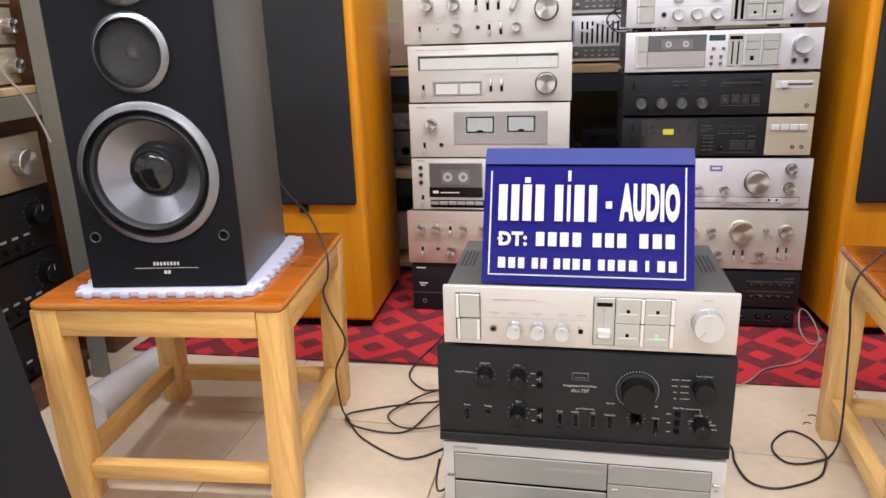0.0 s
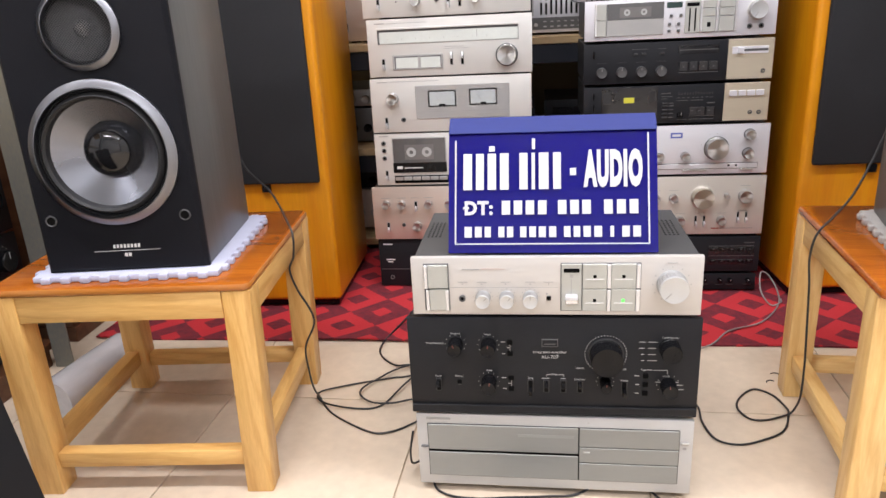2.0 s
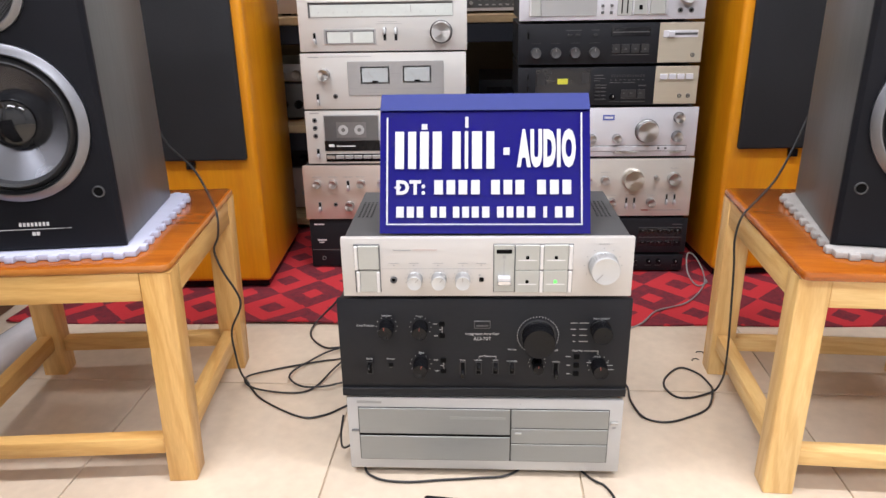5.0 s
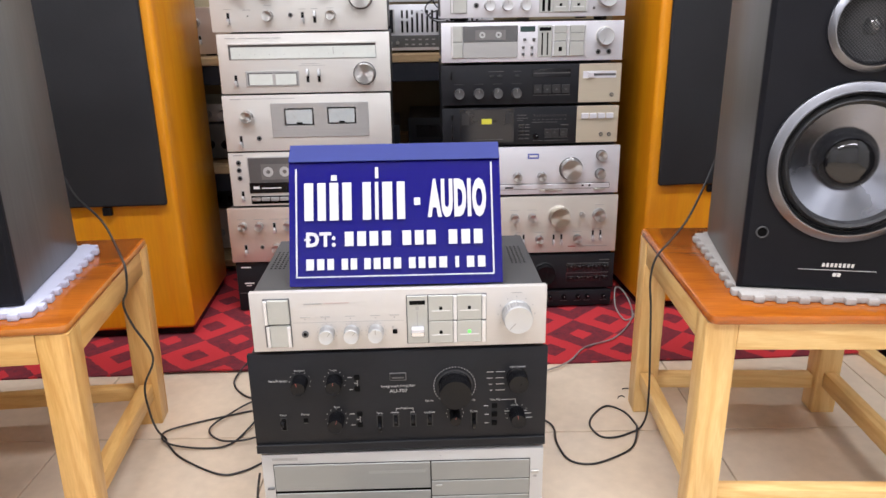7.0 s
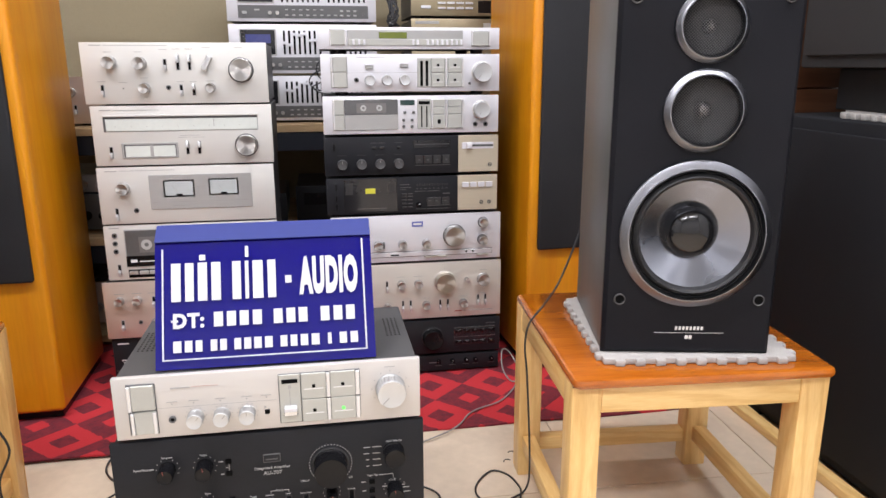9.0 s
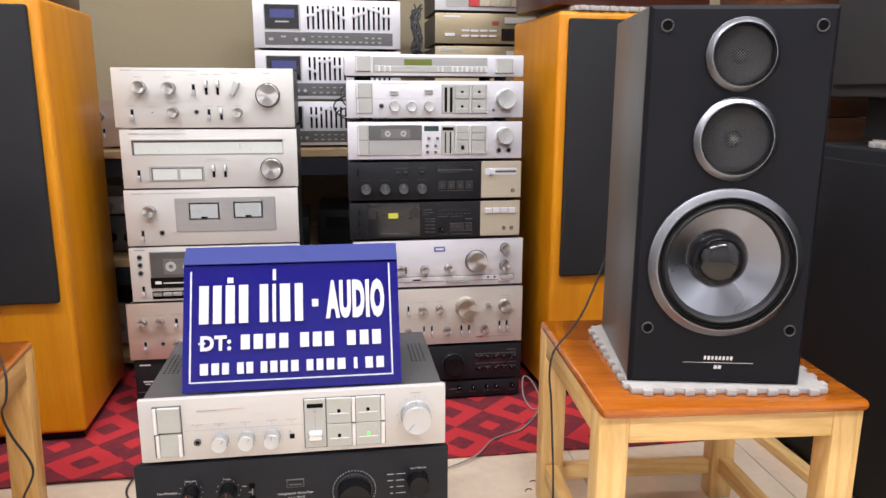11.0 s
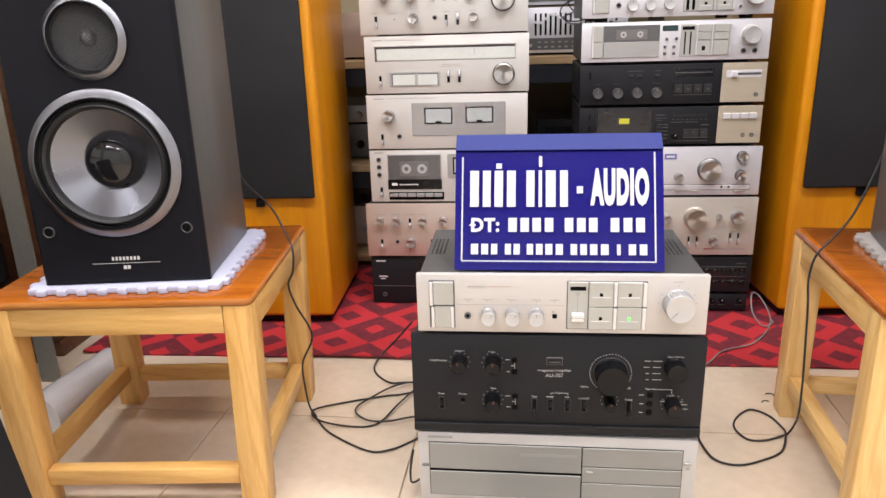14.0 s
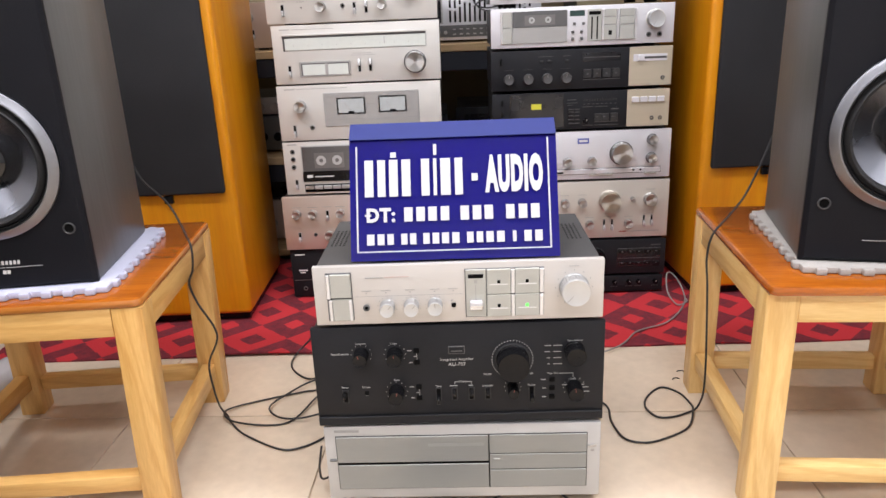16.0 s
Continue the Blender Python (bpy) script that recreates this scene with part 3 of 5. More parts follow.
TAPE = material("smoky_cassette", (0.16, 0.155, 0.15), 0.25, 0, 0.3, 0.1, 20, (1, 1, 1), 0.0)
TEAL = material("dark_teal_display", (0.02, 0.05, 0.045), 0.2, 0, 0.3, 0.1, 30, (1, 1, 1), 0.0)
WINDOW = material("grey_window", (0.10, 0.10, 0.10), 0.1, 0, 0.4, 0.1, 12, (1, 1, 1), 0.0)


def fluted(r, depth, n):
    """The side of a knob: fine upright ribs round a short cylinder."""
    bm = bmesh.new()
    rings = []
    for h, g in ((-0.0004, 1.03), (depth * 0.12, 1.03), (depth * 0.16, 1.0), (depth * 0.88, 0.985)):
        rings.append([bm.verts.new((r * g * (1 if k % 2 else 0.955 if g < 1.02 else 1) * math.cos(math.pi * k / n), -h, r * g * (1 if k % 2 else 0.955 if g < 1.02 else 1) * math.sin(math.pi * k / n))) for k in range(2 * n)])
    for a, c in zip(rings, rings[1:]):
        for k in range(2 * n):
            bm.faces.new((a[k], a[(k + 1) % (2 * n)], c[(k + 1) % (2 * n)], c[k]))
    bm.faces.new(rings[-1])
    bmesh.ops.recalc_face_normals(bm, faces=bm.faces)
    return bm


class Face:
    """The front of a component, drawn on in the units of its own sheet (a, b, c, d: the sheet's left, top, right and bottom)."""

    def __init__(self, e, w, h, foot, a, b, c, d):
        self.e, self.w, self.h, self.foot, self.a, self.b = e, w, h, foot, a, b
        self.sx, self.sz = w / (c - a), (h - foot) / (d - b)

    def at(self, x, y, out=0.0):
        return pose((x - self.a) * self.sx - self.w / 2, -out, self.h - (y - self.b) * self.sz)

    def knob(self, x, y, r, mat=KNOB, depth=0.016, ring=None, pointer=None, flat=0.92, name="knob"):
        r = round(r * self.sx, 4)
        side = {KNOB: KNOB_SIDE, PALE_KNOB: PALE_SIDE}.get(mat, mat)
        make = lambda: fluted(r, depth, 30 if r > 0.008 else 20)
        k = part(name, shared(("knob", r, depth), make, "knob", side), side, self.e, at=self.at(x, y))
        make = lambda: lathe([(r * 0.985, depth * 0.86), (r * 0.97, depth * 0.93), (r * flat, depth), (r * (flat - 0.05), depth - 0.0003), (0, depth - 0.0001)], 40 if r > 0.01 else 24)
        part("knob_cap", shared(("cap", r, depth, flat), make, "knob_cap", mat), mat, k)
        if ring:
            make = lambda: lathe([(r * 1.12, -0.0002), (r * 1.12, 0.002), (r * 1.05, 0.003), (r * 1.02, 0.001)], 40)
            part("knob_ring", shared(("ring", r), make, "knob_ring", ring), ring, k)
        if pointer is not None:
            mark = PRINT if mat in (BLACK_PLASTIC, RUBBER) else INK
            part("pointer", box((0.0008 if mat is BLACK_PLASTIC else 0.0011, 0.0008, r * 0.58), (0, 0, r * 0.58)), mark, k, at=pose(0, -depth - 0.0001, 0, 0, pointer, 0))
        return k

    def toggle(self, x, y, tall=22, down=False, mat=LEVER, wide=None):
        hgt = tall * self.sz
        wd = wide or 0.0090
        make = lambda: box((wd, 0.0012, hgt), (0, -0.0002, 0), 0.0003, seg=1)
        rim = BLACK_METAL if mat is BLACK_PLASTIC else PANEL
        s = part("switch", shared(("slot", wd, round(hgt, 4)), make, "switch", rim, False), rim, self.e, at=self.at(x, y))
        make = lambda: box((wd * 0.66, 0.0012, hgt * 0.9), (0, -0.0006, 0), 0.0003, seg=1)
        part("slot", shared(("gap", wd, round(hgt, 4)), make, "slot", HOLE, False), HOLE, s)
        make = lambda: box((wd * 0.62, 0.014, hgt * 0.46), (0, -0.007, 0), 0.0016)
        part("lever", shared(("lever", wd, round(hgt, 4)), make, "lever", mat), mat, s, at=pose(0, 0, (-1 if down else 1) * hgt * 0.2, 12 if down else -12, 0, 0))

    def jack(self, x, y, r=9):
        r = round(r * self.sx, 4)
        make = lambda: lathe([(r, 0), (r, 0.0025), (r * 0.62, 0.003), (r * 0.55, 0.0008), (0, 0.0008)], 20)
        j = part("socket", shared(("jack", r), make, "socket", DARK_PANEL), DARK_PANEL, self.e, at=self.at(x, y))
        make = lambda: lathe([(r * 0.52, 0.0012), (0, 0.0012)], 16)
        part("hole", shared(("hole", r), make, "hole", HOLE), HOLE, j)

    def plate(self, x0, y0, x1, y1, mat, out=0.002, name="panel", label="", bevel=0.0008, sink=0.0):
        size = ((x1 - x0) * self.sx, out + 0.001 - sink, (y1 - y0) * self.sz)
        return part(name, box(size, (0, -(out + sink - 0.001) / 2, 0), min(bevel, min(size) * 0.3), seg=1), mat, self.e, label, self.at((x0 + x1) / 2, (y0 + y1) / 2))

    def bar(self, x0, y0, x1, y1, mat=None, out=0.0006):
        if mat in (None, INK) and x1 - x0 > 2 * (y1 - y0):
            y0, y1 = y0 + (y1 - y0) * 0.2, y1 - (y1 - y0) * 0.2
        return self.plate(x0, y0, x1, y1, mat or INK, out, "marking", "", 0.0)

    def text(self, x0, y0, x1, y1, words, mat=None, out=0.0004, bold=0.0):
        me = lettering(words, bold)
        for v in me.vertices:
            v.co = (v.co.x * (x1 - x0) * self.sx, v.co.y * 0.03, v.co.z * (y1 - y0) * self.sz)
        me.materials.clear()
        me.materials.append(mat or PRINT)
        return part("lettering", me, mat or PRINT, self.e, at=self.at((x0 + x1) / 2, (y0 + y1) / 2, out))

    def ticks(self, x, y, r, n, start, stop, mat=None, size=0.0016):
        bm = bmesh.new()
        for k in range(n):
            t = radians(start + (stop - start) * k / (n - 1))
            box((size, 0.0006, size * 1.4), (r * self.sx * math.sin(t), -0.0002, r * self.sx * math.cos(t)), 0, bm)
        part("scale_marks", bm, mat or PRINT, self.e, at=self.at(x, y))

    def meter(self, x0, y0, x1, y1):
        g = self.plate(x0, y0, x1, y1, HOLE, 0.0025, "meter_frame")
        w, h = (x1 - x0) * self.sx, (y1 - y0) * self.sz
        part("dial", box((w * 0.88, 0.001, h * 0.80), (0, -0.0022, 0)), METER, g, "pale dial")
        part("needle", box((0.0008, 0.0006, h * 0.62), (0, -0.0031, 0)), INK, g, at=pose(-w * 0.12, 0, -h * 0.05, 0, -38, 0))
        part("needle_cover", box((w * 0.2, 0.001, h * 0.1), (0, -0.003, -h * 0.36)), HOLE, g)

    def cassette(self, x0, y0, x1, y1, mat=WINDOW):
        g = self.plate(x0, y0, x1, y1, mat, 0.0034, "cassette_window", "smoked cassette window")
        w, h = (x1 - x0) * self.sx, (y1 - y0) * self.sz
        part("tape_label", box((w * 0.56, 0.0006, h * 0.62), (0, -0.0036, -h * 0.06), 0.0002, seg=1), TAPE, g, "pale grey cassette")
        for sx in (-1, 1):
            part("reel", lathe([(h * 0.2, 0.0), (h * 0.2, 0.0006), (h * 0.09, 0.0008), (h * 0.08, 0.0), (0, 0)], 20), SOFT_PRINT, g, at=pose(sx * w * 0.15, -0.0038, -h * 0.06))


def component(name, label, x, y, z, w, h, d, rz, face, body, sheet, foot=0.006, plate=0.010, inset=0.004, group="", category="amplifier"):
    e = thing(name, label, category, pose(x, y, z, 0, 0, rz), group)
    part("cabinet", box((w - 2 * inset, d - plate, h - foot - 0.004), (0, plate + (d - plate) / 2, foot + (h - foot - 0.004) / 2 + 0.001), 0.002), body, e)
    part("faceplate", box((w, plate, h - foot - 0.001), (0, plate / 2, foot + (h - foot - 0.001) / 2), 0.0014), face, e, smooth=True)
    make = lambda: lathe([(0, 0), (0.015, 0), (0.017, foot + 0.001), (0, foot + 0.001)], 14, None, pose(0, 0, 0, -90, 0, 0))
    for sx in (-1, 1):
        for fy in (0.045, d - 0.045):
            part("foot", shared(("foot", foot), make, "foot", RUBBER), RUBBER, e, at=pose(sx * (w / 2 - 0.05), fy, 0))
    return Face(e, w, h, foot, *sheet)


def vents(f, x, y, nx, ny, pitch=0.0065):
    bm = bmesh.new()
    for i in range(nx):
        for j in range(ny):
            box((0.0028, 0.0024, 0.0006), (i * pitch, j * pitch * 1.45, 0), 0, bm)
    part("vent_slots", bm, HOLE, f.e, "dark ventilation holes", pose(x, y, f.h - 0.0028))


def key_group(f, cols, rows, dot=True, led=None, mat=None):
    """A block of flat keys with a small mark and a pale line on each."""
    for i, (a, c) in enumerate(cols):
        for j, (b, d) in enumerate(rows):
            f.plate(a, b, c, d, mat or KEY, 0.004, "key")
            if dot:
                on = led == (i, j)
                mx, my = (a + c) / 2, (b + d) / 2
                s = 6
                f.plate(mx - s, my - s, mx + s, my + s, LED_GREEN if on else HOLE, 0.0048, "lamp" if on else "key_mark", "lit green lamp" if on else "")
                f.bar(a + (c - a) * 0.12, my + s + 2, c - (c - a) * 0.12, my + s + 5, PRINT, 0.0046)


# front stack
f = component("media_recorder", "silver media recorder with grey flaps standing on the floor tiles", -0.003, 0.0, 0, 0.437, 0.150, 0.33, -0.8, COOL_SILVER, GREY_METAL, (92, 68, 1372, 418), 0.014, 0.014, category="recorder")
f.plate(143, 116, 1312, 372, HOLE, 0.0012)
f.plate(146, 118, 855, 240, FLAP, 0.003, "flap", "grey satin flap")
f.plate(146, 252, 855, 368, FLAP, 0.003, "flap", "grey satin flap")
for b, d in ((118, 205), (209, 280), (284, 368)):
    f.plate(860, b, 1309, d, FLAP, 0.003, "flap", "grey satin flap")
f.plate(108, 224, 142, 233, DARK_PANEL, 0.003, "key")
f.plate(1318, 172, 1354, 184, KNOB, 0.003, "key")
f.plate(878, 226, 908, 236, PANEL, 0.0038, "key")
f.bar(140, 84, 256, 102, INK)
f.bar(575, 153, 835, 166, FLAP_PRINT, 0.0032)
f.bar(1328, 196, 1344, 206, INK)
f.bar(898, 92, 904, 96, INK)

f = component("black_amplifier", "black integrated amplifier with large round volume knob", -0.004, 0.0, 0.151, 0.443, 0.171, 0.36, 0, BLACK_FACE, BLACK_METAL, (31, 257, 1098, 613), 0.004)
f.plate(32, 582, 1097, 612, BLACK_FACE, 0.0035, "lower_rail")
for x, y, r, p in ((211, 355, 27, -14), (334, 357, 28, 0), (332, 493, 28, 14), (763, 487, 20, 4), (990, 496, 29, -8)):
    k = f.knob(x, y, r, BLACK_PLASTIC, 0.025, None, None)
    part("pointer", box((0.0007, 0.0007, r * f.sx * 0.45), (0, -0.0253, r * f.sx * 0.70)), RED_PRINT, k, "thin red line", pose(0, 0, 0, 0, p, 0))
    f.ticks(x, y, r + 11, 9, -120, 120, PANEL, 0.0010)
f.knob(763, 387, 58, BLACK_PLASTIC, 0.030, RUBBER, None, 0.95, "volume_knob")
f.ticks(763, 387, 75, 33, -140, 130, SOFT_PRINT, 0.0013)
f.knob(988, 363, 37, BLACK_PLASTIC, 0.025)
for x in (140, 488, 547, 610, 671, 833):
    f.toggle(x, 508, 46, x in (488, 833), BLACK_PLASTIC, 0.0095)
f.plate(212, 489, 228, 505, HOLE, 0.0016, "socket")
f.bar(214, 503, 226, 505, DIM_PRINT, 0.002)
for x, y in ((413, 346), (413, 387), (416, 478), (416, 518), (908, 463), (908, 495), (908, 527)):
    f.plate(x - 10, y - 8, x + 10, y + 8, HOLE, 0.003, "push_switch")
f.plate(530, 334, 590, 362, DIM_PRINT, 0.0012, "badge", "dark grey metal maker's badge")
f.plate(532, 336, 588, 360, BLACK_FACE, 0.0016, "badge_inlay")
f.bar(539, 349, 581, 353, DIM_PRINT, 0.002)
f.text(499, 377, 621, 388, "Integrated Amplifier", SOFT_PRINT)
f.text(528, 393, 592, 405, "AU-707", SOFT_PRINT)
for a, b, c, d, w in ((100, 347, 165, 356, "Power/Protection"), (193, 313, 230, 321, "Speakers"), (318, 315, 343, 322, "Treble"), (325, 447, 345, 454, "Bass"), (128, 470, 153, 478, "Power"), (205, 470, 234, 478, "Phones"),
                      (477, 474, 498, 482, "Tone"), (566, 459, 592, 467, "Filters"), (651, 476, 690, 484, "Loudness"), (655, 434, 685, 442, "Volume"), (962, 322, 1020, 331, "Input Selector"),
                      (890, 438, 930, 447, "Tape Play"), (973, 461, 996, 468, "Copy"), (819, 479, 846, 487, "Muting"), (826, 437, 838, 444, "dB")):
    f.text(a, b + 0.5, c, d - 0.5, w, SOFT_PRINT)
for a, y, c in ((880, 342, 910), (880, 364, 905), (888, 386, 902), (890, 408, 902), (380, 346, 400), (384, 389, 400), (380, 478, 402), (384, 519, 402), (868, 464, 890), (872, 496, 890), (872, 528, 890), (530, 478, 566), (600, 478, 622), (1015, 486, 1030), (1015, 496, 1050), (1015, 512, 1055), (945, 486, 968)):
    f.bar(a, y - 1.1, a + (c - a) * 0.8, y + 1.1, SOFT_PRINT)
for a, b, c, d in ((912, 341, 945, 343), (912, 363, 940, 365), (912, 385, 940, 387), (912, 407, 945, 409), (413, 356, 415, 378), (416, 488, 418, 510), (402, 366, 412, 368), (404, 498, 415, 500), (548, 463, 564, 465), (594, 463, 612, 465), (548, 463, 550, 472), (610, 463, 612, 472), (934, 442, 985, 444), (984, 442, 986, 458)):
    f.bar(a, b, c, d, PANEL, 0.0005)

f = component("silver_amplifier", "silver integrated amplifier with grey top and lit green lamp", 0.0, 0.0, 0.3222, 0.4265, 0.0975, 0.245, 0, FRONT_SILVER, GREY_METAL, (35, 33, 1115, 245), 0.004)
SA = f
f.a = 40
f.plate(88, 56, 185, 229, DARK_PANEL, 0.0012)
f.plate(105, 60, 181, 143, KEY, 0.005, "power_key", "grey-green power key")
f.plate(108, 149, 181, 226, KEY, 0.004, "key")
f.plate(90, 62, 103, 146, TRIM, 0.005, "trim_bar")
f.plate(95, 152, 107, 226, TRIM, 0.005, "trim_bar")
f.plate(170, 152, 182, 226, TRIM, 0.0052, "trim_bar")
f.bar(110, 70, 150, 73)
f.bar(115, 182, 160, 184)
f.bar(118, 168, 142, 170)
f.bar(148, 168, 170, 170)
f.bar(123, 196, 130, 208)
f.bar(136, 197, 146, 200)
f.bar(136, 204, 146, 207)
f.jack(233, 184, 13)
f.a = 35
for x, p in ((308, 40), (398, 40), (487, 0)):
    f.knob(x, 181, 28, PALE_KNOB, 0.019, None, p)
    f.ticks(x, 181, 36, 11, -140, 140, INK, 0.0009)
f.bar(186, 143, 590, 145, INK, 0.0002)
f.bar(230, 75, 296, 81)
f.bar(302, 76, 392, 77.4, FAINT_RED)
for x in (231, 305, 395, 487, 556):
    f.bar(x - 18, 123, x + 18, 126)
    f.bar(x - 2, 130, x + 2, 134)
f.plate(548, 176, 565, 190, HOLE, 0.003, "push_switch")
f.bar(546, 164, 553, 170)
f.a = 28
f.plate(593, 56, 886, 229, DARK_PANEL, 0.0012)
f.plate(596, 58, 671, 226, KEY, 0.003, "selector_panel")
f.bar(605, 74, 662, 88, HOLE, 0.0034)
f.bar(627, 94, 639, 106, INK, 0.0034)
f.bar(631, 112, 634, 166, INK, 0.0034)
f.plate(609, 180, 658, 196, CHROME, 0.010, "slider", "white slider cap")
f.plate(611, 166, 656, 180, WHITE_SILVER, 0.012, "slider", "white slider cap")
key_group(f, ((674, 763), (778, 868)), ((58, 146), (148, 227)), True, (1, 1))
for a, c in ((764, 777), (869, 884)):
    f.plate(a, 60, c, 144, TRIM, 0.005, "trim_bar")
    f.plate(a, 150, c, 227, TRIM, 0.005, "trim_bar")
f.a = 35
f.knob(1004, 133, 54, PALE_KNOB, 0.025, None, -137, 0.94, "volume_knob")
f.ticks(1004, 133, 68, 11, -150, 150, INK, 0.0012)
f.bar(984, 56, 1022, 59)
vents(f, -0.200, 0.105, 4, 9)
vents(f, 0.176, 0.105, 4, 9)


# ---- sign ----
def sign():
    e = thing("desk_sign", "blue bent acrylic shop sign with white letters on an amplifier", "sign", pose(-0.003, 0.016, 0.4196, 0, 0, -0.6))
    w, t, lean = 0.308, 0.003, 23.0
    up = 0.179
    by, bz = up * math.sin(radians(lean)), up * math.cos(radians(lean))
    prof = [(0, 0), (by, bz), (0.096, 0.1845), (0.103, 0.1845), (0.165, 0.001)]
    bm = bmesh.new()
    rows = []
    for k, (y, z) in enumerate(prof):
        rows.append([bm.verts.new((sx * w / 2, y, z)) for sx in (-1, 1)])
    for a, c in zip(rows, rows[1:]):
        bm.faces.new((a[0], a[1], c[1], c[0]))
    bmesh.ops.recalc_face_normals(bm, faces=bm.faces)
    bmesh.ops.solidify(bm, geom=list(bm.faces), thickness=t)
    part("sheet", bm, SIGN_BLUE, e, "deep blue bent acrylic sheet")
    # thin overlay on the bend; its lighter blue stands for reflected ceiling light
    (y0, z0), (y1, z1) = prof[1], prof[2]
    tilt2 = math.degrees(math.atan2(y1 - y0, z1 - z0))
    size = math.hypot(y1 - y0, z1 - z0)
    part("top_sheen_strip", box((w, 0.001, size), (0, -0.0042, size / 2), 0.0003, seg=1), SIGN_TOP_SHEEN, e, "bent top strip with ceiling light painted in as lighter blue", pose(0, y0, z0, -tilt2, 0, 0))
    board = Face(e, w, up, 0.0, 70, 104, 1028, 683)
    tilt = pose(0, 0, 0, -lean, 0, 0)

    def put(x0, y0, x1, y1, name="letter_bar"):
        if name == "letter_bar" and y1 - y0 > 45:
            x0, x1 = x0 + (x1 - x0) * 0.11, x1 - (x1 - x0) * 0.11
        m = tilt @ board.at((x0 + x1) / 2, (y0 + y1) / 2, 0.0035)
        part(name, box(((x1 - x0) * board.sx, 0.0008, (y1 - y0) * board.sz)), SIGN_WHITE, e, at=m)

    def write(x0, y0, x1, y1, words, bold):
        ob = board.text(x0, y0, x1, y1, words, SIGN_WHITE, 0.0034, bold)
        ob.matrix_basis = tilt @ board.at((x0 + x1) / 2, (y0 + y1) / 2, 0.0034)

    put(101, 130, 108, 643, "border_line")
    put(984, 112, 991, 643, "border_line")
    put(101, 637, 991, 643, "border_line")
    for x0, x1 in ((135, 187), (195, 242), (249, 300), (307, 359), (398, 446), (457, 477), (486, 544), (553, 599)):
        put(x0, 198, x1, 376)
    for x0, y0, x1, y1 in ((262, 162, 288, 188), (459, 128, 478, 180), (635, 276, 663, 311)):
        put(x0, y0, x1, y1)
    write(696, 187, 962, 372, "AUDIO", 0.062)
    write(147, 430, 279, 500, "DT:", 0.045)
    put(139, 460, 168, 470)
    for x0 in (315, 371, 426, 483, 574, 630, 684, 782, 840, 896):
        put(x0, 430, x0 + 50, 498)
    for x0, x1 in ((142, 186), (191, 232), (237, 274), (301, 337), (341, 378), (402, 439), (444, 483), (487, 528), (534, 576), (602, 640), (646, 684), (690, 732), (738, 783), (813, 834), (863, 905), (912, 955)):
        put(x0, 556, x1, 608)
    return e


sign()


# stack of silver-cream separates
LX, LY = -0.246, 0.90
LIGHT = "tall stack of separates on the rug"
f = component("black_receiver", "black receiver at the bottom of a stack on the rug", LX - 0.012, LY, 0.0045, 0.424, 0.143, 0.30, 0, BLACK_FACE, BLACK_METAL, (150, 788, 620, 943), foot=0.003, group=LIGHT)
f.bar(165, 802, 195, 806, PRINT)
f.bar(172, 853, 200, 857, PRINT)
f.bar(176, 861, 192, 864, PRINT)
f.jack(188, 915, 7)
f.bar(155, 886, 615, 888, DARK_PANEL)
f.plate(300, 810, 560, 850, GLASS_DARK, 0.001, "display")
f = component("champagne_amplifier", "champagne pink amplifier with small silver switches", LX - 0.014, LY - 0.008, 0.1478, 0.430, 0.154, 0.30, 0, PINK_SILVER, GREY_METAL, (145, 630, 620, 788), foot=0.003, group=LIGHT)
for x in (187, 235, 318, 380):
    f.knob(x, 682, 12, KNOB, 0.018)
for x, y in ((279, 687), (190, 750), (345, 750)):
    f.toggle(x, y, 28, True)
f.jack(238, 744, 6)
f.knob(280, 748, 14, KNOB, 0.016)
f.knob(500, 700, 34, KNOB, 0.02)
for x in (187, 235, 279, 318):
    f.bar(x - 14, 662, x + 14, 664)
f = component("cassette_deck", "silver cassette deck with smoked window and black piano keys", LX, LY, 0.3023, 0.424, 0.145, 0.30, 0, SILVER, GREY_METAL, (150, 475, 620, 630), foot=0.003, group=LIGHT, category="cassette deck")
for y in (503, 525, 548):
    f.jack(178, y, 7)
f.toggle(182, 600, 30, True)
f.bar(165, 480, 192, 485)
f.plate(203, 487, 366, 592, PANEL, 0.002, "deck_door", "grey deck door")
f.cassette(206, 490, 363, 562)
f.plate(203, 562, 366, 592, BLACK_PLASTIC, 0.003, "deck_lip")
f.bar(215, 572, 232, 580, PRINT, 0.0036)
f.bar(238, 576, 295, 579, PRINT, 0.0036)
f.plate(205, 601, 372, 624, HOLE, 0.002)
for k in range(6):
    f.plate(208 + k * 27, 604, 232 + k * 27, 614, PANEL if k else KNOB, 0.008, "piano_key")
f.plate(385, 487, 600, 560, PANEL, 0.002)
f.meter(400, 497, 480, 548)
f.meter(500, 497, 580, 548)
f = component("power_amplifier", "silver power amplifier with two needle meters", LX, LY, 0.4478, 0.424, 0.1455, 0.30, 0, SILVER, GREY_METAL, (88, 578, 820, 805), foot=0.003, group=LIGHT)
f.knob(190, 663, 26, KNOB, 0.022, None, None)
f.toggle(155, 765, 50, True)
f.jack(235, 752, 11)
f.plate(296, 612, 722, 750, PANEL, 0.0025, "meter_panel", "grey satin meter panel")
f.meter(352, 632, 483, 703)
f.meter(540, 630, 668, 700)
f.bar(300, 720, 720, 722, INK, 0.0028)
f.bar(490, 660, 524, 663, INK, 0.0028)
f.bar(385, 735, 450, 738, INK, 0.0028)
f.bar(575, 735, 640, 738, INK, 0.0028)
f.bar(122, 591, 170, 597)
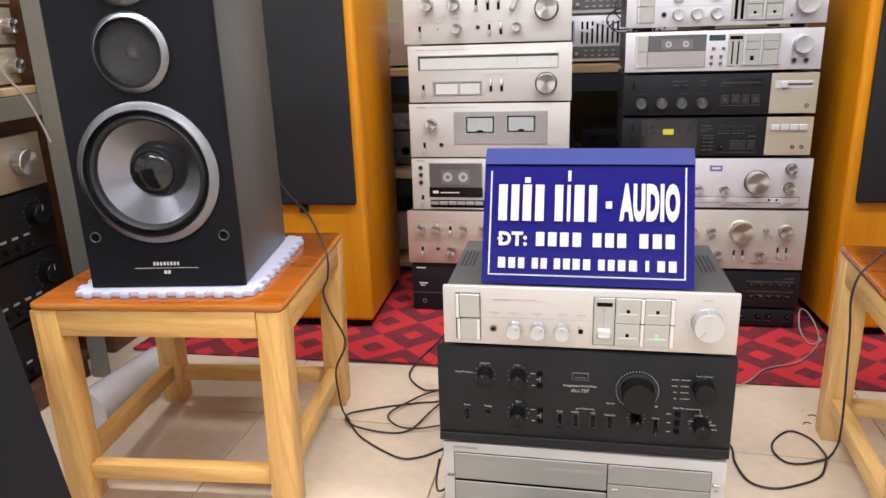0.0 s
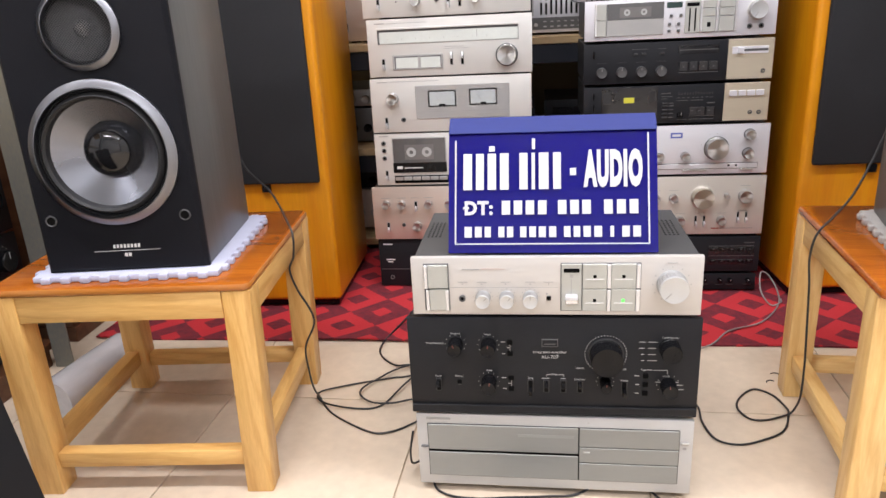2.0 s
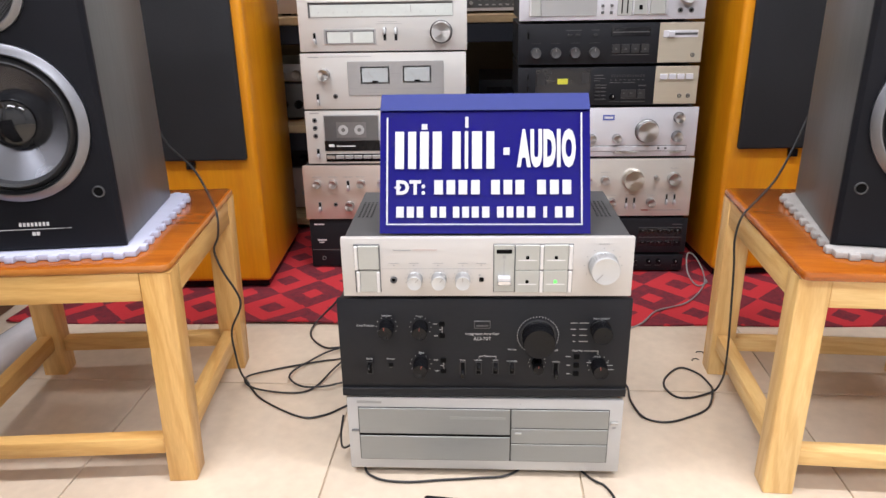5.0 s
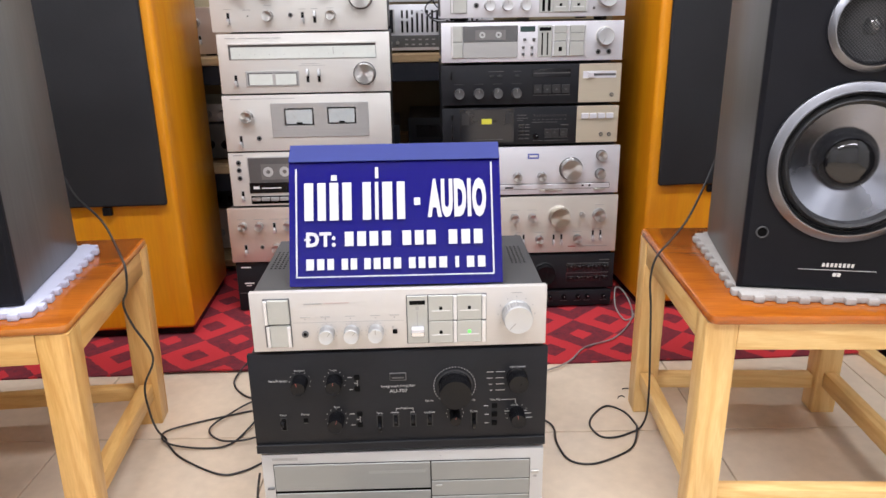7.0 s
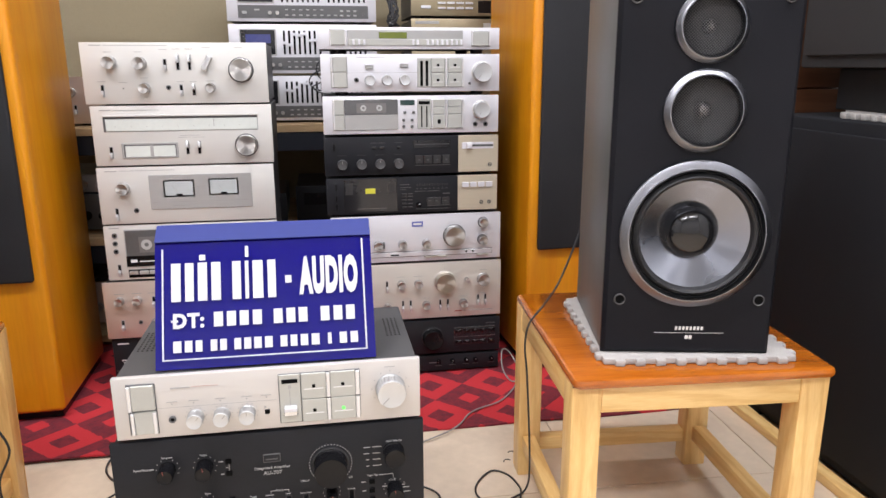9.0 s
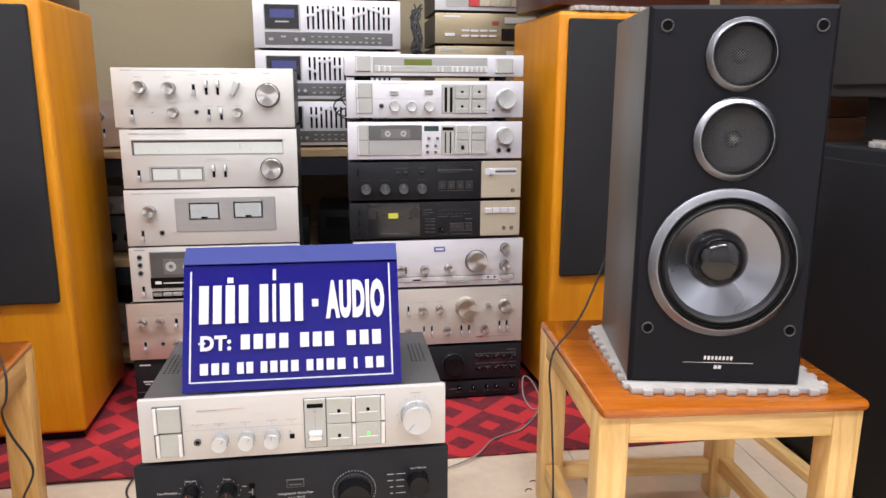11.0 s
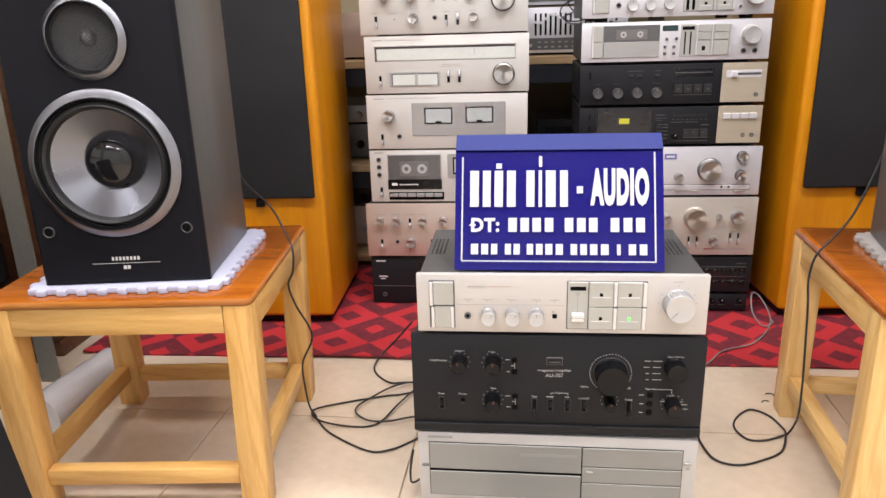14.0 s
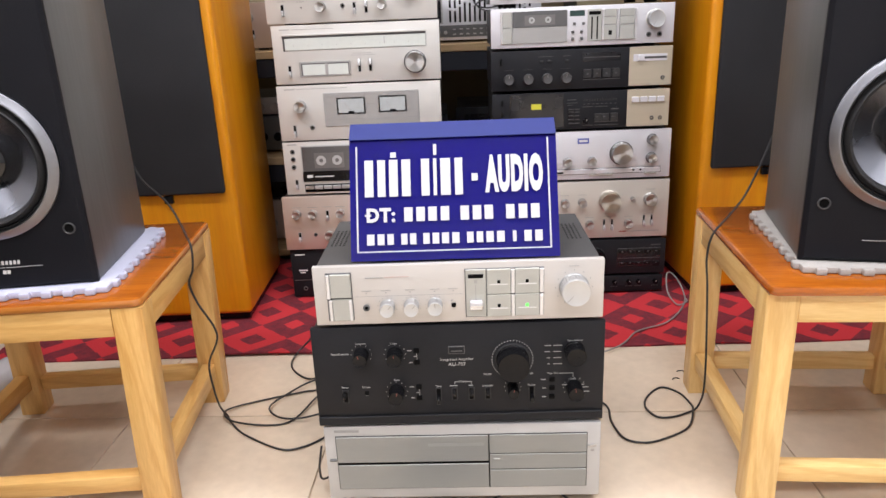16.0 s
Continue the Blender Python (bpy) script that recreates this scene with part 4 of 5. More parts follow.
f.bar(180, 592, 405, 595)
f = component("tuner", "silver tuner with long lit dial and two small meters", LX + 0.003, LY, 0.5938, 0.424, 0.1480, 0.30, 0, SILVER, GREY_METAL, (65, 326, 820, 575), foot=0.003, group=LIGHT, category="tuner")
f.plate(113, 364, 760, 434, PANEL, 0.0012, "dial_frame")
f.plate(113, 364, 760, 372, SILVER, 0.006, "dial_lip")
# dark strips paint the shadow along the recessed dial's left and top edges
f.plate(113, 372, 122, 434, DARK_PANEL, 0.0022, "dial_shade")
f.plate(122, 372, 757, 382, DARK_PANEL, 0.0016, "dial_shade")
f.plate(122, 382, 757, 431, GLASS_PALE, 0.0018, "dial", "pale greenish dial window")
for k in range(9):
    f.bar(160 + k * 65, 410, 162 + k * 65, 415, PANEL, 0.0022)
f.bar(570, 386, 573, 414, INK, 0.0022)
f.plate(178, 481, 412, 545, PANEL, 0.0025, "meter_frame")
# dark plate paints the shadow round the sunken meter card
f.plate(186, 487, 406, 541, DARK_PANEL, 0.0028, "meter_shade")
f.plate(192, 492, 402, 540, GLASS_PALE, 0.003, "meter_card")
f.bar(296, 490, 310, 538, PANEL, 0.0035)
f.knob(705, 498, 45, KNOB, 0.020, GREY_METAL)
f.toggle(452, 505, 56, False)
f.toggle(502, 505, 56, False)
f.toggle(134, 520, 50, True)
f.bar(102, 342, 148, 348)
f.bar(158, 344, 345, 347)
for a, c in ((415, 470), (475, 530), (425, 510)):
    f.bar(a, 460 if c != 510 else 452, c, 462 if c != 510 else 454)
f = component("preamplifier", "silver control amplifier with lever switches on top of a stack", LX - 0.002, LY, 0.7422, 0.428, 0.1470, 0.30, 0, SILVER, GREY_METAL, (37, 72, 800, 325), foot=0.003, group=LIGHT)
for x, y, r in ((152, 155, 27), (273, 158, 27), (284, 260, 22), (556, 260, 20)):
    f.knob(x, y, r, KNOB, 0.026)
f.knob(688, 187, 48, KNOB, 0.020, GREY_METAL, None, 0.95, "volume_knob")
f.ticks(688, 187, 66, 14, -150, 150, INK, 0.0009)
for x, y, dn in ((374, 165, True), (427, 155, False), (475, 155, False), (112, 270, True), (433, 270, True), (485, 268, False)):
    f.toggle(x, y, 66 if y < 160 else 50, dn)
f.jack(381, 258, 10)
part("selector_knob", box((0.014, 0.018, 0.038), (0, -0.009, 0), 0.003), PALE_KNOB, f.e, at=f.at(548, 158) @ pose(0, 0, 0, 0, 26, 0))
f.bar(76, 82, 122, 88)
f.bar(132, 84, 390, 87)
for x, y in ((146, 112), (268, 112), (370, 102), (424, 100), (475, 100), (548, 94), (683, 94), (110, 232), (195, 236), (283, 218), (432, 234), (485, 234), (554, 232)):
    f.bar(x - 16, y - 1.5, x + 16, y + 1.5)
f.plate(193, 258, 199, 263, HOLE, 0.001, "lamp")

# stack of mixed separates
RX, RY, RW = 0.320, 0.86, 0.447
MIXED = "mixed stack of separates on the rug"
f = component("black_equaliser", "low black component at the bottom of a stack", RX + 0.012, RY, 0.0045, 0.440, 0.052, 0.31, 0, BLACK_FACE, BLACK_METAL, (42, 893, 722, 968), group=MIXED)
for x in (460, 520, 580, 620, 690):
    f.knob(x, 922, 9, BLACK_PLASTIC, 0.012, None, 0)
    f.bar(x - 14, 942, x + 14, 944, DIM_PRINT)
f.bar(420, 925, 468, 930, DIM_PRINT)
f = component("black_stereo_amplifier", "glossy black amplifier with round knob in a stack", RX + 0.012, RY, 0.0568, 0.447, 0.104, 0.31, 0, BLACK_FACE, BLACK_METAL, (42, 746, 727, 890), group=MIXED)
f.knob(437, 822, 42, BLACK_PLASTIC, 0.024, RUBBER, None, 0.93, "volume_knob")
f.plate(528, 786, 706, 862, GLASS_DARK, 0.001, "button_panel")
for y in (797, 845):
    for k in range(5):
        f.plate(534 + k * 35, y - 6, 562 + k * 35, y + 6, BLACK_PLASTIC, 0.004, "key")
        f.bar(544 + k * 35, y - 2, 552 + k * 35, y + 1, DIM_PRINT, 0.0044)
f.bar(530, 784, 705, 786, DIM_PRINT, 0.0012)
f.bar(530, 824, 705, 826, DIM_PRINT, 0.0012)
f.bar(665, 770, 705, 774, DIM_PRINT)
f.bar(60, 770, 140, 775, DIM_PRINT)
f = component("champagne_integrated_amplifier", "champagne silver amplifier with many knobs and levers", RX + 0.012, RY, 0.1612, 0.447, 0.1620, 0.31, 0, CHAMPAGNE, GREY_METAL, (42, 525, 725, 745), group=MIXED)
f.knob(488, 602, 41, GOLD_KNOB, 0.026, CHAMPAGNE, None, 0.95, "volume_knob")
f.ticks(488, 602, 56, 15, -150, 150, INK, 0.0009)
for x, y, r in ((309, 605, 17), (379, 605, 17), (580, 597, 9), (650, 600, 26), (250, 690, 14), (410, 690, 16), (566, 690, 17), (150, 605, 17), (90, 605, 17), (120, 690, 16)):
    f.knob(x, y, r, KNOB, 0.018)
for x, y in ((250, 610), (314, 690), (346, 690), (469, 693), (501, 693), (629, 680), (660, 680)):
    f.toggle(x, y, 42, True, LEVER, 0.0065)
for x, y in ((309, 576), (379, 576), (650, 562), (330, 664), (484, 662), (644, 655), (566, 664), (410, 664)):
    f.bar(x - 18, y - 1, x + 18, y + 1)
f.bar(530, 720, 560, 724, RED_PRINT)
f.bar(562, 720, 690, 724)
f = component("bright_integrated_amplifier", "bright silver amplifier with dark ringed volume knob", RX + 0.008, RY, 0.3232, 0.449, 0.1318, 0.31, 0, WHITE_SILVER, GREY_METAL, (50, 335, 726, 520), group=MIXED)
f.knob(536, 423, 41, KNOB, 0.022, DARK_PANEL, None, 0.95, "volume_knob")
f.ticks(536, 423, 56, 13, -150, 150, INK, 0.0009)
for x, y, r in ((328, 450, 17), (423, 450, 17), (653, 374, 19), (652, 444, 19), (232, 450, 17)):
    f.knob(x, y, r, KNOB, 0.018, DARK_PANEL if y != 450 else None)
f.plate(249, 438, 258, 464, DARK_PANEL, 0.004, "power_key")
f.plate(60, 478, 692, 501, DARK_PANEL, 0.0008, "groove")
f.plate(62, 481, 690, 499, WHITE_SILVER, 0.002, "lower_strip")
f.bar(280, 489, 312, 495, HOLE, 0.0024)
for x in (585, 612):
    f.bar(x - 4, 485, x + 4, 492, HOLE, 0.0024)
for a, c in ((415, 505), (628, 674)):
    f.plate(a, 500, c, 508, KNOB, 0.004, "lid_catch")
f.bar(366, 362, 410, 382, BLUE_BADGE, 0.001)
f.bar(372, 368, 404, 376, PRINT, 0.0014)
f.bar(70, 362, 115, 366)
f = component("black_cassette_deck", "black cassette deck with beige end panel and yellow sticker", RX - 0.001, RY, 0.4552, 0.446, 0.1008, 0.31, 0, BLACK_FACE, BLACK_METAL, (42, 180, 722, 322), group=MIXED, category="cassette deck")
f.plate(560, 181, 721, 319, BEIGE, 0.0012, "end_panel", "beige metal end panel")
f.plate(110, 186, 318, 313, GLASS_DARK, 0.001, "cassette_window", "dark cassette window")
f.plate(192, 222, 232, 243, YELLOW, 0.0016, "sticker", "yellow cassette label")
f.plate(115, 200, 145, 245, BLACK_METAL, 0.0014, "window_trim")
f.plate(284, 200, 312, 240, BLACK_METAL, 0.0014, "window_trim")
f.bar(160, 300, 275, 302, DIM_PRINT, 0.0014)
for k in range(4):
    f.plate(577 + k * 32, 208, 604 + k * 32, 228, WHITE_SILVER, 0.006, "key")
f.bar(618, 246, 664, 250)
for x in (656, 688):
    f.jack(x, 289, 8)
for y in (215, 258, 292):
    f.toggle(80, y, 26, False, BLACK_PLASTIC, 0.006)
for k in range(13):
    f.bar(395 + k * 10, 210, 400 + k * 10, 218, BLACK_METAL)
f.bar(330, 210, 365, 213, DIM_PRINT)
for y in (248, 258, 272, 286, 300):
    f.plate(336, y - 3, 356, y + 3, BLACK_METAL, 0.003, "key")
    f.bar(360, y - 2, 378, y + 1, DIM_PRINT)
f.knob(402, 292, 10, BLACK_PLASTIC, 0.012, None, 20)
for x in (450, 478, 512):
    f.plate(x - 14, 265, x + 14, 295, BLACK_METAL, 0.002, "key")
f.bar(436, 296, 528, 298, DIM_PRINT)
f.bar(500, 248, 528, 252, DIM_PRINT)
for k in range(8):
    f.bar(392 + k * 17, 228, 400 + k * 17, 230, DIM_PRINT)
for x in (446, 474, 508):
    f.bar(x - 4, 276, x + 4, 279, DIM_PRINT, 0.0026)
for a, b, c in ((388, 238, 430), (440, 238, 486), (392, 308, 430), (436, 308, 528), (330, 222, 372), (330, 230, 352)):
    f.bar(a, b, c, b + 2, DIM_PRINT)
f = component("black_slim_amplifier", "slim black amplifier with beige end panel in a stack", RX - 0.001, RY, 0.5562, 0.449, 0.1038, 0.31, 0, BLACK_FACE, BLACK_METAL, (40, 28, 727, 175), group=MIXED)
f.plate(564, 30, 725, 172, BEIGE, 0.0012, "end_panel", "beige metal end panel")
f.plate(578, 57, 706, 83, WHITE_SILVER, 0.002, "slider_slot")
f.bar(620, 66, 704, 74, DIM_PRINT, 0.0025)
f.plate(597, 60, 618, 80, WHITE_SILVER, 0.009, "slider")
f.bar(618, 98, 664, 102)
f.bar(605, 108, 680, 110)
f.jack(692, 145, 8)
for x in (108, 182, 254, 326):
    f.knob(x, 132, 19, GREY_METAL, 0.016, None, 0)
    f.bar(x - 18, 97, x + 18, 100, BLACK_METAL)
f.toggle(78, 68, 30, False, BLACK_PLASTIC, 0.006)
for x in (232, 262, 328):
    f.plate(x - 8, 66, x + 8, 74, BLACK_METAL, 0.004, "key")
    f.bar(x - 14, 52, x + 14, 54, DIM_PRINT)
f.plate(386, 46, 532, 76, GLASS_DARK, 0.001, "display")
f.bar(392, 60, 528, 63, DIM_PRINT, 0.0014)
for k in range(4):
    f.plate(392 + k * 36, 104, 422 + k * 36, 136, BLACK_METAL, 0.003, "key")
    f.bar(404 + k * 36, 118, 410 + k * 36, 124, DIM_PRINT, 0.0034)
f.bar(390, 141, 532, 143, DIM_PRINT)
f = component("slim_cassette_deck", "bright silver cassette deck with smoked window in a stack", RX - 0.001, RY, 0.6602, 0.446, 0.1005, 0.31, 0, WHITE_SILVER, GREY_METAL, (65, 586, 858, 760), group=MIXED, category="cassette deck")
f.plate(107, 602, 158, 742, PANEL, 0.001)
f.plate(110, 604, 156, 670, KEY, 0.004, "power_key")
f.plate(110, 674, 156, 740, KEY, 0.004, "key")
f.plate(108, 604, 116, 740, TRIM, 0.005, "trim_bar")
f.jack(141, 716, 12)
f.plate(159, 602, 396, 742, PANEL, 0.0025, "deck_door", "grey deck door")
f.cassette(160, 603, 395, 672)
f.bar(250, 698, 305, 702)
f.bar(330, 728, 370, 731)
f.plate(407, 607, 472, 631, TEAL, 0.001, "counter")
for x, y in ((427, 664), (467, 664), (421, 699), (459, 699), (421, 728), (459, 728)):
    f.plate(x - 6, y - 6, x + 6, y + 6, DARK_PANEL, 0.004, "key")
f.plate(484, 604, 545, 741, KEY, 0.002, "meter_panel")
f.bar(490, 613, 540, 628, HOLE, 0.0026)
for x in (503, 526):
    f.bar(x - 3, 636, x + 3, 732, HOLE, 0.0026)
key_group(f, ((555, 608), (623, 685)), ((606, 638), (640, 672), (676, 738)), False)
for a in (546, 611, 687):
    f.plate(a, 606, a + 9, 738, TRIM, 0.005, "trim_bar")
f.plate(574, 697, 590, 718, HOLE, 0.0045, "key_mark")
f.knob(777, 655, 37, PALE_KNOB, 0.018, SILVER, -150)
f.jack(750, 722, 11)
f.jack(797, 722, 11)
f = component("slim_integrated_amplifier", "bright silver amplifier with pale round knobs in a stack", RX - 0.001, RY, 0.7609, 0.448, 0.1006, 0.31, 0, WHITE_SILVER, GREY_METAL, (65, 398, 865, 577), foot=0.009, group=MIXED)
f.plate(107, 412, 180, 557, PANEL, 0.001)
f.plate(118, 414, 177, 482, KEY, 0.004, "power_key")
f.plate(120, 487, 177, 554, KEY, 0.004, "key")
f.plate(108, 416, 117, 482, TRIM, 0.005, "trim_bar")
f.plate(111, 488, 119, 554, TRIM, 0.005, "trim_bar")
f.bar(180, 486, 490, 488, INK, 0.0003)
f.jack(219, 521, 11)
for x in (277, 353, 432):
    f.knob(x, 522, 23, PALE_KNOB, 0.016, None, 0)
for x, y in ((276, 458), (430, 452)):
    f.plate(x - 18, y - 6, x + 18, y + 10, PANEL, 0.006, "push_switch")
    f.plate(x - 18, y - 14, x + 18, y - 4, WHITE_SILVER, 0.008, "push_switch")
f.plate(489, 417, 698, 558, PANEL, 0.001)
f.plate(492, 420, 548, 555, KEY, 0.002, "meter_panel")
for x in (508, 532):
    f.bar(x - 6, 432, x + 6, 550, HOLE, 0.0026)
key_group(f, ((552, 612), (628, 690)), ((420, 485), (491, 555)), True)
for a in (615, 691):
    f.plate(a, 420, a + 9, 555, TRIM, 0.005, "trim_bar")
f.knob(783, 487, 43, PALE_KNOB, 0.020, SILVER, -140, 0.94, "volume_knob")
f.plate(722, 534, 732, 546, DARK_PANEL, 0.003, "push_switch")
f.bar(218, 413, 345, 416)
f = component("slim_tuner", "slim bright silver tuner with green display on top of a stack", RX - 0.003, RY, 0.8617, 0.450, 0.0630, 0.29, 0, WHITE_SILVER, GREY_METAL, (52, 279, 866, 384), foot=0.010, group=MIXED, category="tuner")
f.plate(100, 292, 169, 366, DARK_PANEL, 0.001)
f.plate(106, 294, 166, 363, KEY, 0.005, "key")
f.plate(735, 298, 822, 370, DARK_PANEL, 0.001)
f.plate(742, 300, 812, 367, KEY, 0.005, "key")
for a in (100, 166, 735, 814):
    f.plate(a, 296, a + 7, 366, TRIM, 0.0055, "trim_bar")
f.plate(180, 294, 697, 368, PANEL, 0.0015, "display_panel", "grey display panel")
f.plate(317, 303, 443, 334, GREEN_DISPLAY, 0.002, "display", "dark green display")
f.plate(184, 336, 694, 365, KEY, 0.0022, "key_strip")
for x in (205, 230, 253, 470, 490, 535, 557, 579, 601, 623, 645, 667, 689):
    f.plate(x - 5, 339, x + 5, 364, WHITE_SILVER, 0.005, "preset_key")
f.bar(325, 343, 380, 347, INK, 0.0026)


# ---- rack along the back wall ----
def back_rack():
    e = thing("storage_rack", "dark steel storage rack with wooden shelf boards by the wall", "rack", pose(0, 0, 0))
    x0, x1, y0, y1 = -0.98, 1.30, 1.22, 1.80
    for z in (0.665, 0.345, 0.045):
        part("shelf_board", box((x1 - x0, y1 - y0, 0.022), ((x0 + x1) / 2, (y0 + y1) / 2, z - 0.011), 0.002), BOARD, e, "pale plywood shelf board")
        if z > 0.1:
            part("beam", box((x1 - x0, 0.03, 0.055), ((x0 + x1) / 2, y0 + 0.02, z - 0.0505), 0.003), BEAM, e, "dark blue painted steel beam")
    for x in (x0 - 0.021, x1 + 0.021):
        for y in (y0 + 0.02, y1 - 0.02):
            part("post", box((0.04, 0.04, 1.9), (x, y, 0.95), 0.002), BEAM, e)
    return e


BEAM = material("dark_blue_steel", (0.018, 0.022, 0.032), 0.45, 0.2, 0, 0.15, 9, (1, 1, 1), 0.05, 200)
back_rack()
ON_RACK = "components on the back rack"
BACK = 1.30


def graphic_equaliser(x, z, h, seed, label):
    f = component("graphic_equaliser", label, x, BACK, z, 0.434, h, 0.32, 0, WHITE_SILVER, GREY_METAL, (690, 8, 1395, 249), group=ON_RACK, category="equaliser")
    f.plate(740, 33, 912, 161, PANEL, 0.002, "display_frame")
    f.plate(745, 37, 905, 155, GLASS_DARK, 0.003, "display_window")
    f.plate(768, 58, 886, 102, BLUE_DISPLAY, 0.0035, "display", "dim blue display")
    f.bar(793, 116, 858, 123, PANEL, 0.0035)
    rng = random.Random(seed)
    for start in (949, 1168):
        for k in range(8):
            x0 = start + k * 24.3
            f.plate(x0 - 5, 40, x0 + 5, 155, HOLE, 0.0006, "slider_slot")
            y = 70 + 22 * math.cos(k * 0.9) + rng.uniform(-8, 8)
            if k % 2 == 0 or seed % 2:
                f.plate(x0 - 7, y - 7, x0 + 7, y + 7, WHITE_SILVER, 0.010, "slider_cap")
            else:
                f.plate(x0 - 7, y + 12, x0 + 7, y + 26, WHITE_SILVER, 0.010, "slider_cap")
    f.plate(742, 170, 1356, 233, DARK_PANEL, 0.0015, "key_panel", "dark grey key panel")
    f.plate(760, 199, 782, 213, PANEL, 0.004, "key")
    for x0 in (890, 924):
        f.knob(x0, 207, 9, KNOB, 0.008)
    for k in range(6):
        f.plate(960 + k * 33, 189, 976 + k * 33, 194, PANEL, 0.004, "key")
    for k in range(8):
        f.plate(960 + k * 33, 214, 976 + k * 33, 221, PANEL, 0.004, "key")
    for k in range(3):
        f.plate(1220 + k * 32, 192, 1236 + k * 32, 200, PANEL, 0.004, "key")
        f.plate(1220 + k * 32, 215, 1236 + k * 32, 222, PANEL, 0.004, "key")
    f.jack(1332, 209, 9)
    f.bar(818, 188, 842, 196, PANEL, 0.0018)


for n, (z, h) in enumerate(((0.666, 0.139), (0.8055, 0.148), (0.954, 0.146), (1.1005, 0.10))):
    graphic_equaliser(0.053, z, h, n + 1, "silver graphic equaliser with slider rows on the back shelf")


def back_unit(name, label, x, y, z, w, h, face, category="component"):
    return component(name, label, x, y, z, w, h, 0.30, 0, face, GREY_METAL, (0, 0, 100, 30), group=ON_RACK, category=category)


f = back_unit("gold_amplifier", "champagne amplifier on the back shelf", 0.592, BACK, 0.666, 0.432, 0.108, GOLD, "amplifier")
f.knob(85, 14, 5, KNOB)
f = back_unit("gold_tuner", "champagne tuner on the back shelf", 0.592, BACK, 0.7745, 0.432, 0.108, GOLD, "tuner")
f.plate(60, 6, 96, 22, GLASS_DARK, 0.001, "display")
f = back_unit("gold_disc_player", "champagne disc player on the back shelf", 0.592, BACK, 0.883, 0.432, 0.090, GOLD, "disc player")
f.plate(3, 3, 20, 6, PANEL, 0.001, "badge")
f.plate(52, 5, 99, 12, SILVER, 0.004, "disc_tray")
f = back_unit("wide_disc_player", "champagne disc player with dark display on black feet", 0.592, BACK, 0.9735, 0.432, 0.097, GOLD, "disc player")
f.plate(50, 4, 99, 10, SILVER, 0.004, "disc_tray", "pale disc tray")
f.plate(48, 15, 99, 27, GLASS_DARK, 0.001, "display", "dark display window")
f.plate(7, 20, 14, 23, WHITE_SILVER, 0.004, "key")
for k in range(4):
    f.plate(19 + k * 6.6, 16.5, 24.5 + k * 6.6, 18.5, WHITE_SILVER, 0.004, "key")
    f.plate(19 + k * 6.6, 21.5, 24.5 + k * 6.6, 23.5, WHITE_SILVER, 0.004, "key")
f.bar(41, 8, 46, 12, RED_PRINT)
f.bar(6, 3, 18, 4.5, WHITE_SILVER, 0.001)
f = back_unit("tape_deck", "grey tape deck with a red record key", 0.592, BACK, 1.071, 0.432, 0.13, WHITE_SILVER, "cassette deck")
f.plate(4, 3, 99, 18, GLASS_DARK, 0.001, "deck_window")
f.plate(8, 21, 99, 27.5, PANEL, 0.001, "key_panel")
for k in range(6):
    f.plate(24 + k * 7.6, 21.5, 31 + k * 7.6, 27, RED_KEY if k == 0 else BEIGE, 0.007, "key", "red record key" if k == 0 else "")
f = back_unit("brown_amplifier", "brownish champagne amplifier on the back shelf", -0.425, BACK, 0.666, 0.432, 0.140, PINK_SILVER, "amplifier")
f.knob(6, 10, 3, KNOB)
f.toggle(8, 21, 6, True)
# darker units on the lower boards
for x, z, h, face, lab in ((-0.70, 0.346, 0.115, DARK_PANEL, "dark grey component on a lower shelf"), (-0.24, 0.346, 0.10, BLACK_FACE, "black component on a lower shelf"), (-0.70, 0.046, 0.14, PINK_SILVER, "champagne component on the lowest shelf"),
                           (-0.70, 0.1865, 0.07, BLACK_FACE, "slim black component on a lower shelf"), (0.22, 0.346, 0.12, BLACK_FACE, "black component on a lower shelf"), (0.22, 0.046, 0.15, BLACK_FACE, "black component on the lowest shelf"),
                           (-0.70, 0.4615, 0.06, PANEL, "slim grey component on a lower shelf")):
    f = back_unit("shelf_component", lab, x, BACK + 0.02, z, 0.432, h, face)
    for k in range(4):
        f.knob(58 + k * 11, 18, 3, KNOB if face in (PINK_SILVER, PANEL) else BLACK_PLASTIC, 0.014)
    f.plate(6, 6, 44, 16, GLASS_DARK, 0.001, "display")

# hanging bunch of cable
pts = []
for k in range(46):
    t = k / 45
    pts.append((0.322 + 0.018 * math.sin(9.5 * k) * (0.5 + t), BACK + 0.02 + 0.012 * math.cos(7.1 * k), 1.10 - 0.15 * abs(math.sin(0.41 * k + 0.3))))
tagged(part("hanging_cable", tube(pts, 0.0028, 2, 6), CABLE, None, smooth=True), "black cable hanging in a tangle between the components", "cable")
tagged(part("plug", box((0.020, 0.018, 0.030), (0.318, BACK + 0.015, 0.945), 0.004), BLACK_PLASTIC), "black mains plug on a cable", "plug")
pts = [(0.15, 1.245, 0.862), (0.112, 1.238, 0.858), (0.092, 1.234, 0.842), (0.086, 1.233, 0.822), (0.094, 1.233, 0.800), (0.118, 1.236, 0.786), (0.150, 1.240, 0.790), (0.135, 1.236, 0.812), (0.100, 1.230, 0.820),
       (0.072, 1.229, 0.806), (0.064, 1.230, 0.786), (0.078, 1.229, 0.768), (0.110, 1.232, 0.762), (0.145, 1.238, 0.772), (0.120, 1.230, 0.790), (0.088, 1.228, 0.782), (0.074, 1.230, 0.772), (0.096, 1.230, 0.756), (0.150, 1.240, 0.752)]
